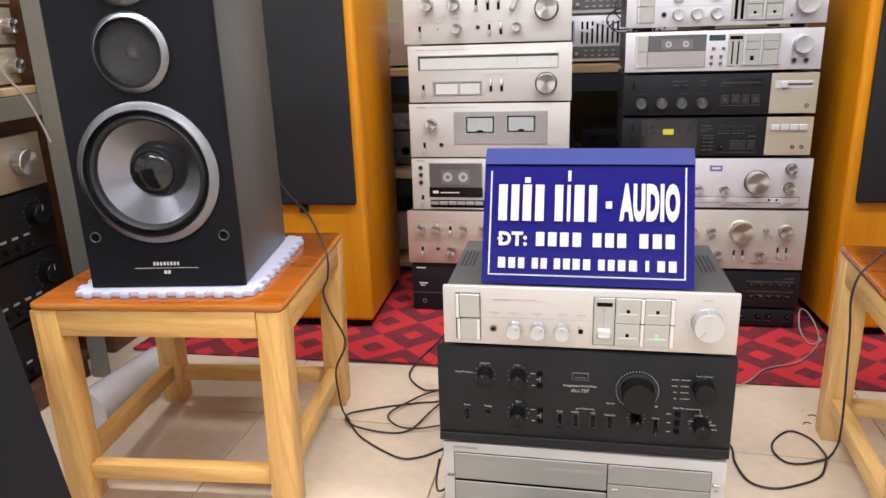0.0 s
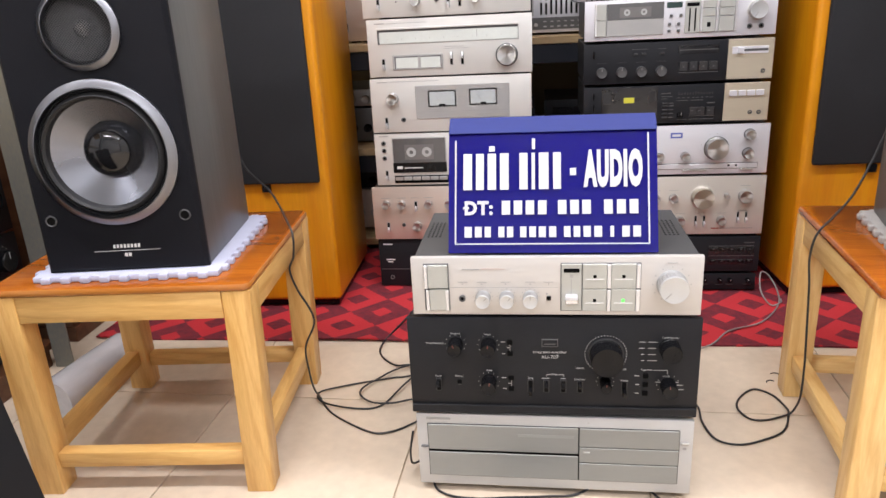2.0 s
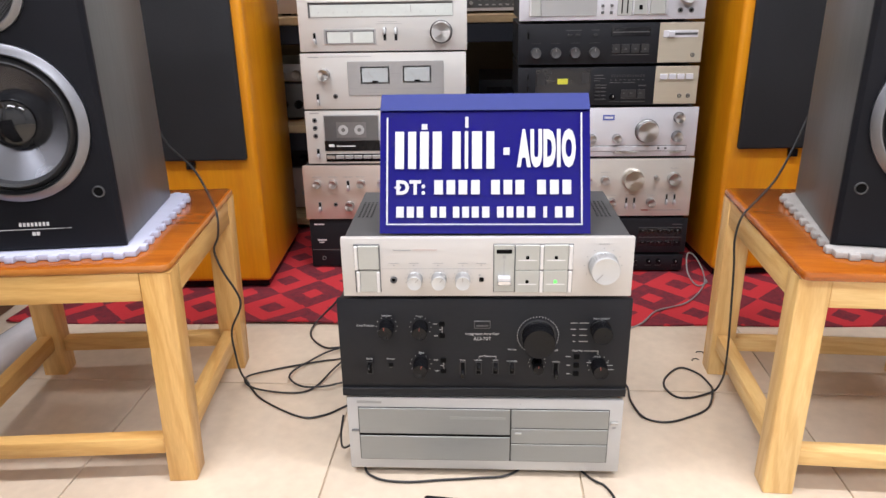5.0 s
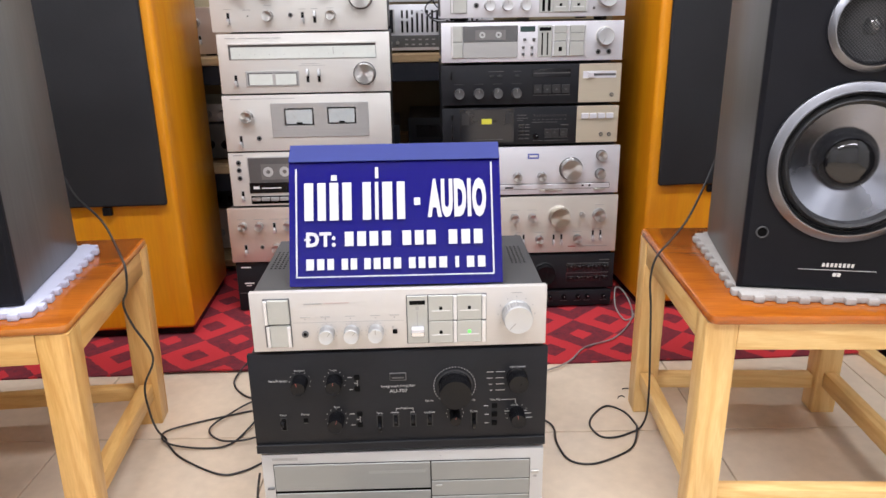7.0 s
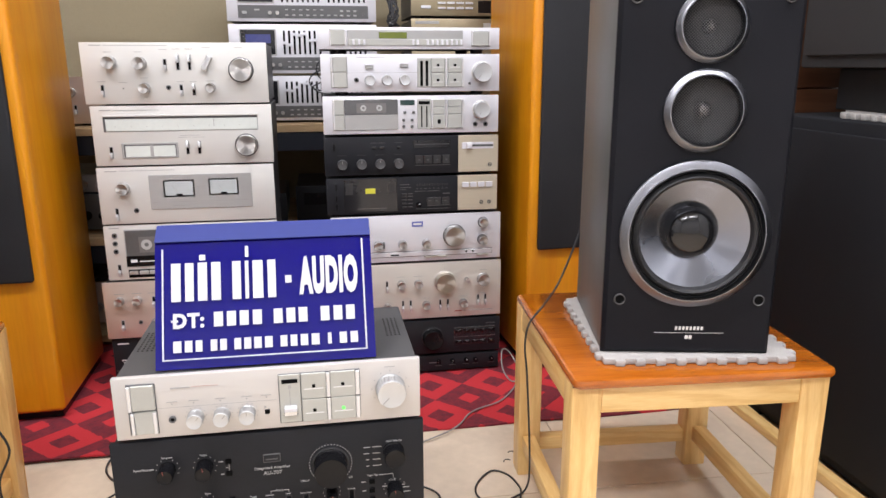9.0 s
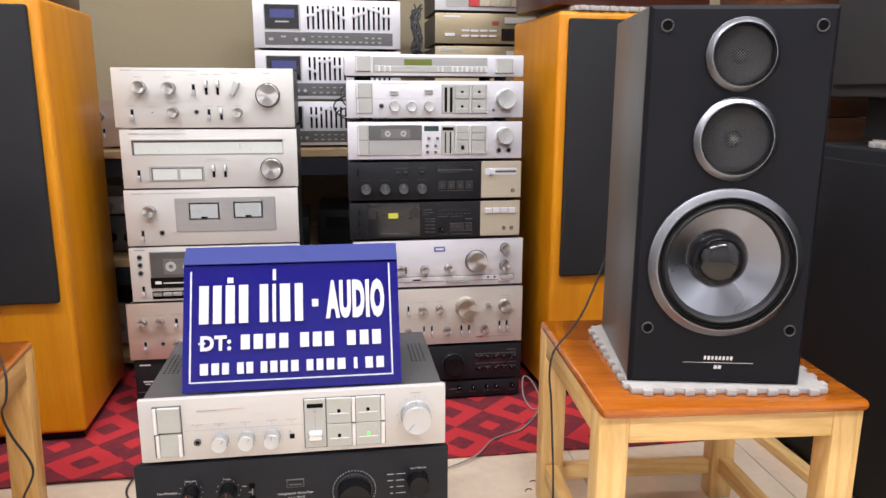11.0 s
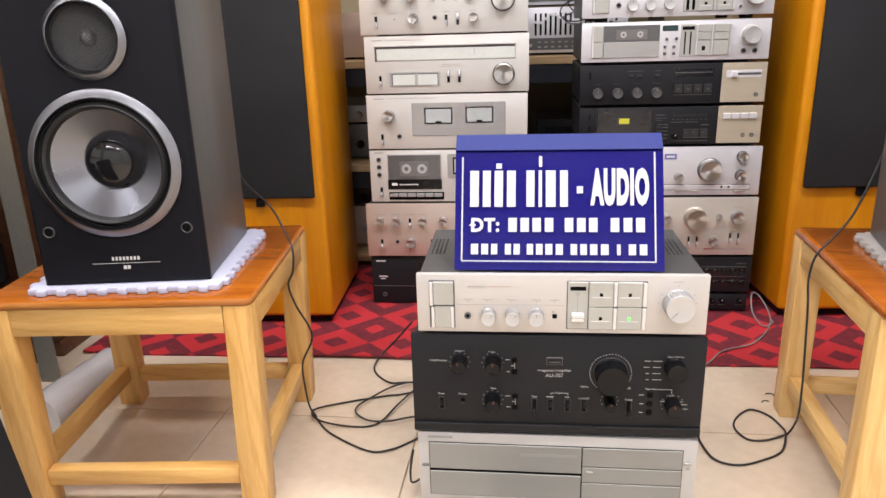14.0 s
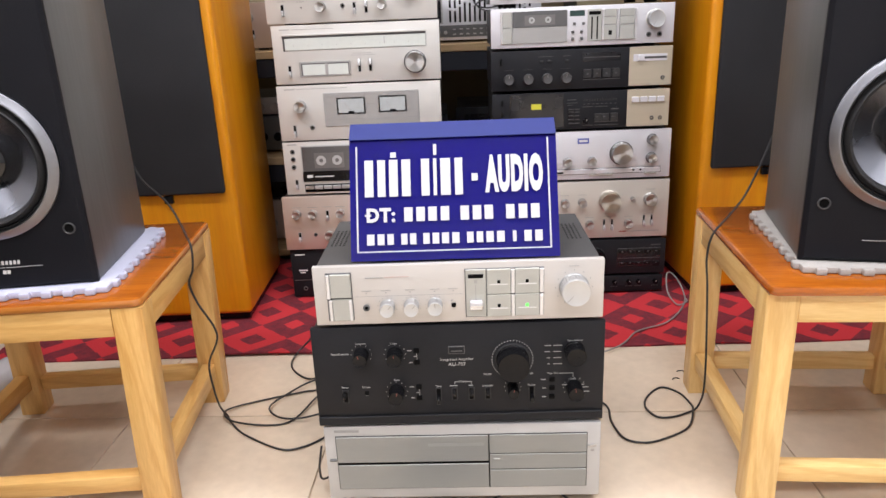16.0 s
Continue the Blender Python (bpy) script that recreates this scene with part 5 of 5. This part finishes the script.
tagged(part("patch_cable", tube(pts, 0.002, 3, 6), CABLE, None, smooth=True), "thin black cable looped before the equalisers", "cable")
tagged(part("wall_plug", lathe([(0.008, -0.002), (0.008, 0.004), (0.004, 0.006), (0, 0.006)], 14, None, pose(-0.29, Y1 - 0.002, 1.205)), BROWN_WOOD), "small dark nail in the cream wall", "nail")

# ---- things on and beside the amber speakers ----
e = thing("wooden_speaker", "dark red wooden speaker lying on a floor speaker", "speaker", pose(0.825, 0.86, 1.0445, 0, 0, 5))
part("cabinet", box((0.44, 0.28, 0.26), (0, 0.14, 0.13), 0.008), ROSEWOOD, e, "dark red varnished cabinet", smooth=True)
part("grille", box((0.38, 0.012, 0.21), (0.01, -0.004, 0.135), 0.004), BROWN_WOOD, e, smooth=True)
mat_bm = box((0.36, 0.26, 0.012), (0, 0, 0.006), 0.002)
for k in range(13):
    box((0.014, 0.02, 0.012), ((k - 6) * 0.027, -0.13, 0.0058), 0.002, mat_bm)
tagged(part("foam_mat", mat_bm, FOAM_B, None, at=pose(0.825, 0.975, 1.0318, 0, 0, 6), smooth=True), "light grey foam mat on top of a floor speaker", "mat")

e = thing("wooden_speaker", "dark red wooden speaker lying on an amber floor speaker", "speaker", pose(-0.765, 0.785, 1.0312, 0, 0, 1.5))
part("cabinet", box((0.40, 0.30, 0.26), (0, 0.15, 0.13), 0.008), ROSEWOOD, e, "dark red varnished cabinet", smooth=True)
part("grille", box((0.35, 0.012, 0.21), (0, -0.004, 0.135), 0.004), BROWN_WOOD, e, smooth=True)
e = thing("brown_cabinet", "brown wooden speaker cabinet behind black speakers", "speaker", pose(1.22, 0.62, 0))
part("cabinet", box((0.27, 0.30, 0.775), (0, 0.15, 0.3875), 0.004), BROWN_WOOD, e, smooth=True)
e = thing("brown_cabinet", "brown wooden speaker cabinet stacked on another", "speaker", pose(1.225, 0.62, 0.777))
part("cabinet", box((0.27, 0.30, 0.60), (0, 0.15, 0.30), 0.004), BROWN_WOOD, e, smooth=True)


def black_box(name, label, x, y, z, w, d, h, feet, cloth=CHARCOAL):
    e = thing(name, label, "speaker", pose(x, y, z, 0, 0, 0))
    part("cabinet", box((w, d, h - feet), (w / 2, d / 2, feet + (h - feet) / 2), 0.006), cloth, e, smooth=True)
    part("grille", box((0.012, d - 0.05, h - feet - 0.05), (-0.005, d / 2, feet + (h - feet) / 2), 0.004), cloth, e, "charcoal cloth grille", smooth=True)
    for fx in (0.04, w - 0.04):
        for fy in (0.04, d - 0.04):
            part("foot", box((0.05, 0.05, feet), (fx, fy, feet / 2)), RUBBER, e)
    return e


black_box("black_subwoofer", "large black cloth-covered speaker standing by the wall", 1.10, -0.42, 0.0, 0.5, 0.97, 0.725, 0.02)
mat_bm = box((0.40, 0.78, 0.012), (0, 0, 0.006), 0.002)
for k in range(28):
    box((0.022, 0.014, 0.012), (-0.20, (k - 13.5) * 0.027, 0.0058), 0.002, mat_bm)
for k in range(14):
    box((0.014, 0.022, 0.012), ((k - 6.5) * 0.027, 0.39, 0.0058), 0.002, mat_bm)
tagged(part("foam_mat", mat_bm, FOAM_B, None, at=pose(1.34, -0.02, 0.7256), smooth=True), "pale jigsaw foam mat on a large black speaker", "mat")
tagged(part("carrying_block", box((0.36, 0.84, 0.086), (1.37, 0.03, 0.7812), 0.003), RUBBER), "black block carrying a raised dark speaker", "block")
black_box("black_speaker", "dark grey speaker raised over a large black speaker", 1.13, -0.40, 0.8243, 0.45, 0.90, 0.52, 0.0006, GREY_CLOTH)
tagged(part("floor_batten", box((0.030, 1.05, 0.022), (1.078, 0.15, 0.0115), 0.003), PINE_Y, None), "pale wooden batten lying along a black speaker", "batten")

# ---- rack along the side wall ----
e = thing("side_rack", "grey steel angle rack with wooden shelf boards", "rack", pose(0, 0, 0))
for y in (0.407, -0.95):
    part("post", box((0.048, 0.004, 2.0), (-1.1395, y, 1.0), 0.001), STEEL, e, "grey perforated steel post")
    part("post", box((0.004, 0.044, 2.0), (-1.1615, y + 0.0242, 1.0), 0.001), STEEL, e)
part("shelf_board", box((0.50, 1.38, 0.016), (-1.420, -0.258, 0.688), 0.002), BOARD, e, "pale plywood shelf board")
part("beam", box((0.004, 1.36, 0.046), (-1.1655, -0.262, 0.656), 0.001), STEEL, e, "grey steel beam")
part("shelf_board", box((0.50, 1.38, 0.018), (-1.420, -0.258, 0.052), 0.002), BROWN_WOOD, e, "dark brown bottom board")
part("base_panel", box((0.02, 1.34, 0.042), (-1.185, -0.258, 0.0215), 0.002), BROWN_WOOD, e, "dark brown base panel")
part("shelf_board", box((0.50, 1.38, 0.018), (-1.420, -0.258, 1.30), 0.002), BOARD, e)
SIDE = "components on the side rack"


def side_unit(name, label, y, z, h, face, d=0.30, w=0.43):
    return component(name, label, -1.200, y, z, w, h, d, 90, face, GREY_METAL, (0, 0, 100, 30), group=SIDE)


f = side_unit("champagne_side_amplifier", "champagne amplifier with a large knob on the side rack", 0.212, 0.4745, 0.122, PALE_GOLD)
f.knob(83.5, 15, 6.6, KNOB, 0.024)
f.bar(90, 26, 97, 27.5)
f.bar(60, 5, 72, 6)
for n, (y, z, h, gap) in enumerate(((0.196, 0.6965, 0.080, 5), (0.202, 0.777, 0.080, 5), (0.206, 0.8575, 0.095, 6))):
    f = side_unit("silver_side_amplifier", "champagne component with small knobs on the side rack", y, z, h, PALE_GOLD)
    f.knob(100 - gap, 15, 3.6, KNOB, 0.022)
    f.knob(74, 15, 3.6, KNOB, 0.022)
    f.bar(88, 4, 97, 6)
    f.bar(88, 24, 96, 25.5)
for y, z, h in ((0.212, 0.062, 0.136), (0.212, 0.1985, 0.137), (0.212, 0.336, 0.138), (-0.235, 0.062, 0.15), (-0.235, 0.2125, 0.15), (-0.235, 0.363, 0.15)):
    f = side_unit("black_side_amplifier", "black amplifier with round knob on the side rack", y, z, h, BLACK_FACE)
    f.knob(86, 12, 5.5, BLACK_PLASTIC, 0.024, None, 0)
    f.ticks(86, 12, 7.5, 13, -140, 140, SOFT_PRINT, 0.0014)
    for k in range(5):
        f.bar(44 + k * 8, 20, 48 + k * 8, 21.2, SOFT_PRINT)
        f.knob(46 + k * 8, 25, 1.8, BLACK_PLASTIC, 0.014)
tagged(part("string", tube([(-1.171, -0.08, 1.2915), (-1.13, 0.04, 1.10), (-1.085, 0.182, 0.804), (-1.08, 0.218, 0.741), (-1.08, 0.241, 0.712), (-1.08, 0.268, 0.684), (-1.08, 0.298, 0.625), (-1.08, 0.312, 0.588)], 0.0022, 3, 6), STRING, None, smooth=True), "thin white string hanging by the side rack", "string")

# low dark cabinet past the rack
e = thing("dark_cabinet", "dark brown wooden cabinet standing past the grey rack", "cabinet", pose(-1.194, 0.535, 0))
part("body", box((0.40, 0.80, 1.24), (-0.20, 0.40, 0.662), 0.004), BROWN_WOOD, e, smooth=True)
part("base", box((0.40, 0.80, 0.04), (-0.195, 0.40, 0.0205), 0.002), BROWN_WOOD, e)
for sy in (0.205, 0.595):
    d = part("cabinet_door", box((0.016, 0.38, 0.56), (0.0085, sy, 0.36), 0.003), BROWN_WOOD, e, smooth=True)
    part("handle", lathe([(0.010, 0), (0.010, 0.010), (0.014, 0.018), (0, 0.022)], 20), KNOB_SIDE, d, "small dull metal knob", pose(0.0165, sy + (0.15 if sy < 0.4 else -0.15), 0.40, 0, 0, 90))

# leaning charcoal loudspeaker near the stool
e = thing("leaning_speaker", "charcoal cloth speaker leaning beside a wooden stool", "speaker", pose(-0.620, -0.30, 0.001, 0, -8.5, 0))
part("cabinet", box((0.26, 0.24, 0.62), (-0.13, -0.12, 0.31), 0.008), CHARCOAL, e, smooth=True)
part("foot", box((0.20, 0.2, 0.006), (-0.13, -0.12, -0.003)), RUBBER, e)

# plastic-wrapped roll on the floor
roll = material("clear_plastic_wrap", (0.55, 0.54, 0.55), 0.18, 0, 0.4, 0.12, 14, (1, 0.3, 1), 0.5, 60)
bm = bmesh.new()
bmesh.ops.create_cone(bm, cap_ends=True, segments=28, radius1=0.045, radius2=0.045, depth=0.23, matrix=pose(0, 0, 0.045, 90, 0, 0))
tagged(part("plastic_roll", bm, roll, None, at=pose(-0.992, 0.292, 0.0006, 0, 0, -7), smooth=True), "roll wrapped in clear plastic on the floor tiles", "roll")

# small black handset on the floor
e = thing("black_handset", "flat black handset with rounded corners on the floor", "remote control", pose(-0.028, -0.118, 0.0008, 0, 0, -7))
part("shell", box((0.150, 0.10, 0.012), (0, 0, 0.006), 0.005, seg=3), BLACK_PLASTIC, e, smooth=True)
part("glass", box((0.136, 0.086, 0.001), (0, 0, 0.0124)), GLASS_DARK, e, "glossy black glass")

# ---- cables ----
def cable(label, pts, r=0.0020, mat=CABLE):
    return tagged(part("cable", tube(pts, r, 4, 8), mat, None, smooth=True), label, "cable")


Z = 0.0034
cable("black cable looped on the tiles beside the amplifiers", [(-0.614, 0.358, 0.512), (-0.586, 0.33, 0.483), (-0.525, 0.28, 0.450), (-0.478, 0.22, 0.409), (-0.464, 0.20, 0.387), (-0.468, 0.20, 0.350), (-0.482, 0.21, 0.320), (-0.472, 0.21, 0.281), (-0.446, 0.21, 0.219), (-0.471, 0.215, 0.158), (-0.472, 0.22, 0.102), (-0.477, 0.25, 0.045), (-0.477, 0.281, 0.006), (-0.465, 0.262, Z), (-0.425, 0.215, Z), (-0.345, 0.163, Z), (-0.303, 0.167, Z), (-0.262, 0.201, Z), (-0.18, 0.27, Z + 0.01)])
cable("black cable looped on the tiles beside the amplifiers", [(-0.15, 0.46, Z), (-0.300, 0.384, Z), (-0.341, 0.372, Z), (-0.432, 0.337, Z), (-0.484, 0.296, Z + 0.005), (-0.460, 0.256, Z + 0.005), (-0.387, 0.245, Z), (-0.340, 0.262, Z), (-0.305, 0.34, Z + 0.006), (-0.268, 0.42, Z), (-0.15, 0.50, Z)])
cable("black cable looped on the tiles beside the amplifiers", [(-0.15, 0.44, Z + 0.006), (-0.305, 0.421, Z + 0.006), (-0.374, 0.350, Z + 0.006), (-0.396, 0.30, Z + 0.006), (-0.365, 0.262, Z + 0.006), (-0.320, 0.259, Z + 0.006), (-0.278, 0.276, Z + 0.006), (-0.17, 0.32, Z)])
cable("thin black cable running over the rug to the amplifiers", [(-0.34, 0.76, 0.009), (-0.364, 0.651, 0.009), (-0.392, 0.535, 0.008), (-0.388, 0.481, Z), (-0.346, 0.431, Z), (-0.300, 0.426, Z + 0.004), (-0.18, 0.43, Z)], 0.0022)
cable("black speaker cable with a loop beside the stool", [(0.575, 0.315, 0.535), (0.563, 0.298, 0.526), (0.535, 0.265, 0.490), (0.499, 0.232, 0.442), (0.470, 0.222, 0.408), (0.443, 0.215, 0.378), (0.437, 0.217, 0.335), (0.442, 0.218, 0.286), (0.447, 0.220, 0.220), (0.453, 0.222, 0.125), (0.457, 0.232, 0.060), (0.462, 0.260, 0.018), (0.455, 0.262, Z), (0.440, 0.252, Z), (0.404, 0.236, Z), (0.374, 0.239, Z), (0.361, 0.275, Z), (0.374, 0.313, Z), (0.411, 0.349, Z), (0.441, 0.327, Z), (0.452, 0.285, Z), (0.446, 0.248, Z + 0.007), (0.423, 0.200, Z), (0.376, 0.168, Z), (0.332, 0.153, Z), (0.296, 0.169, Z), (0.284, 0.225, Z), (0.285, 0.286, Z), (0.235, 0.32, 0.02), (0.16, 0.39, 0.07)])
cable("thin grey cable curled on the red rug", [(0.18, 0.44, Z), (0.354, 0.525, 0.0085), (0.425, 0.609, 0.0085), (0.511, 0.657, 0.0085), (0.582, 0.760, 0.0085), (0.600, 0.83, 0.02), (0.585, 0.865, 0.05), (0.562, 0.855, 0.06), (0.550, 0.80, 0.03), (0.565, 0.762, 0.0085), (0.592, 0.771, 0.012), (0.60, 0.80, 0.0085)], 0.0019, GREY_CABLE)
cable("black cable lying under the media recorder", [(-0.24, 0.20, Z), (-0.205, 0.03, Z), (-0.180, -0.010, Z), (-0.130, -0.020, Z), (-0.070, -0.014, Z), (-0.01, -0.008, Z), (0.041, 0.002, Z), (0.10, 0.06, Z)])
cable("black cable lying under the media recorder", [(0.12, 0.08, Z), (0.169, -0.003, Z), (0.192, -0.026, Z), (0.204, -0.069, Z), (0.205, -0.14, Z), (0.18, -0.25, Z)])
cable("black cable beside the media recorder", [(-0.236, 0.04, 0.09), (-0.241, 0.03, 0.05), (-0.238, 0.06, 0.012), (-0.20, 0.14, Z)], 0.0019)
for x, y, rz in ((0.452, 0.387, 20), (0.473, 0.419, -15)):
    tagged(part("wire_clipping", tube([(-0.008, -0.003, 0.0015), (-0.003, 0.002, 0.0015), (0.005, 0.002, 0.0015), (0.008, -0.004, 0.0015)], 0.0011, 3, 6), CABLE, None, at=pose(x, y, 0, 0, 0, rz)), "tiny black clipping of wire on the floor", "clipping")

# ---- ceiling lamps ----
TUBE = material("lit_tube", (0.9, 0.9, 0.9), 0.4, 0, 0, 0.01, 10, (1, 1, 1), 0.0, emission=(0.97, 0.98, 1.0, 6.0))
for lx, ly in LAMPS + [(0.0, 0.75)]:
    e = thing("ceiling_lamp", "white batten ceiling lamp with a lit tube", "lamp", pose(lx, ly, CEILING), "ceiling lamps")
    part("housing", box((1.26, 0.07, 0.045), (0, 0, -0.0225), 0.004), CEIL, e)
    bm = bmesh.new()
    bmesh.ops.create_cone(bm, cap_ends=True, segments=16, radius1=0.014, radius2=0.014, depth=1.2, matrix=pose(0, 0, -0.062, 0, 90, 0))
    part("tube", bm, TUBE, e, "lit white tube", smooth=True)
    for sx in (-1, 1):
        part("holder", box((0.02, 0.03, 0.06), (sx * 0.612, 0, -0.06)), CEIL, e)


# ---- rug and floor tiles ----
def rug():
    x0, x1, y0, y1 = -1.15, 1.45, 0.545, 1.25
    nx, ny = 90, 26
    bm = bmesh.new()
    grid = []
    for i in range(nx + 1):
        col = []
        for j in range(ny + 1):
            x, y = x0 + (x1 - x0) * i / nx, y0 + (y1 - y0) * j / ny
            edge = 0.006 * noise.noise((x * 3.5, 0, 2)) if j == 0 else 0
            lift = max(0.0, noise.noise((x * 4.3, 1.7, 5))) * max(0.0, 1 - j / 5) ** 2 * (0.020 if x < -0.25 else 0.006)
            z = 0.004 + 0.0015 * (noise.noise((x * 9, y * 9, 0)) + 0.4) + lift
            col.append(bm.verts.new((x, y + edge - 0.012 * (x - 0.2) * 0.5, max(0.003, z))))
        grid.append(col)
    for i in range(nx):
        for j in range(ny):
            bm.faces.new((grid[i][j], grid[i + 1][j], grid[i + 1][j + 1], grid[i][j + 1]))
    made = bmesh.ops.extrude_face_region(bm, geom=list(bm.faces))
    for v in made["geom"]:
        if isinstance(v, bmesh.types.BMVert):
            v.co.z = max(0.0005, v.co.z - 0.0042)
    bmesh.ops.recalc_face_normals(bm, faces=bm.faces)
    return tagged(part("rug", bm, RUG, None, smooth=True), "red rug with dark concentric diamonds on the tiles", "rug")


rug()


def floor_tiles():
    side, gap = 0.42, 0.0024
    me = mesh_of(box((side - gap, side - gap, 0.006), (0, 0, -0.003), 0.001, seg=1), "tile", TILE)
    turn = Matrix.Translation((-0.256, 0.281, 0)) @ Matrix.Rotation(radians(-1.65), 4, "Z")
    for i in range(-6, 7):
        for j in range(-11, 6):
            m = turn @ Matrix.Translation(((i + 0.5) * side, (j + 0.5) * side, 0))
            if X0 + 0.1 < m.translation.x < X1 - 0.1 and Y0 + 0.1 < m.translation.y < Y1 - 0.1:
                part("tile", me, TILE, floor, at=m)


floor_tiles()
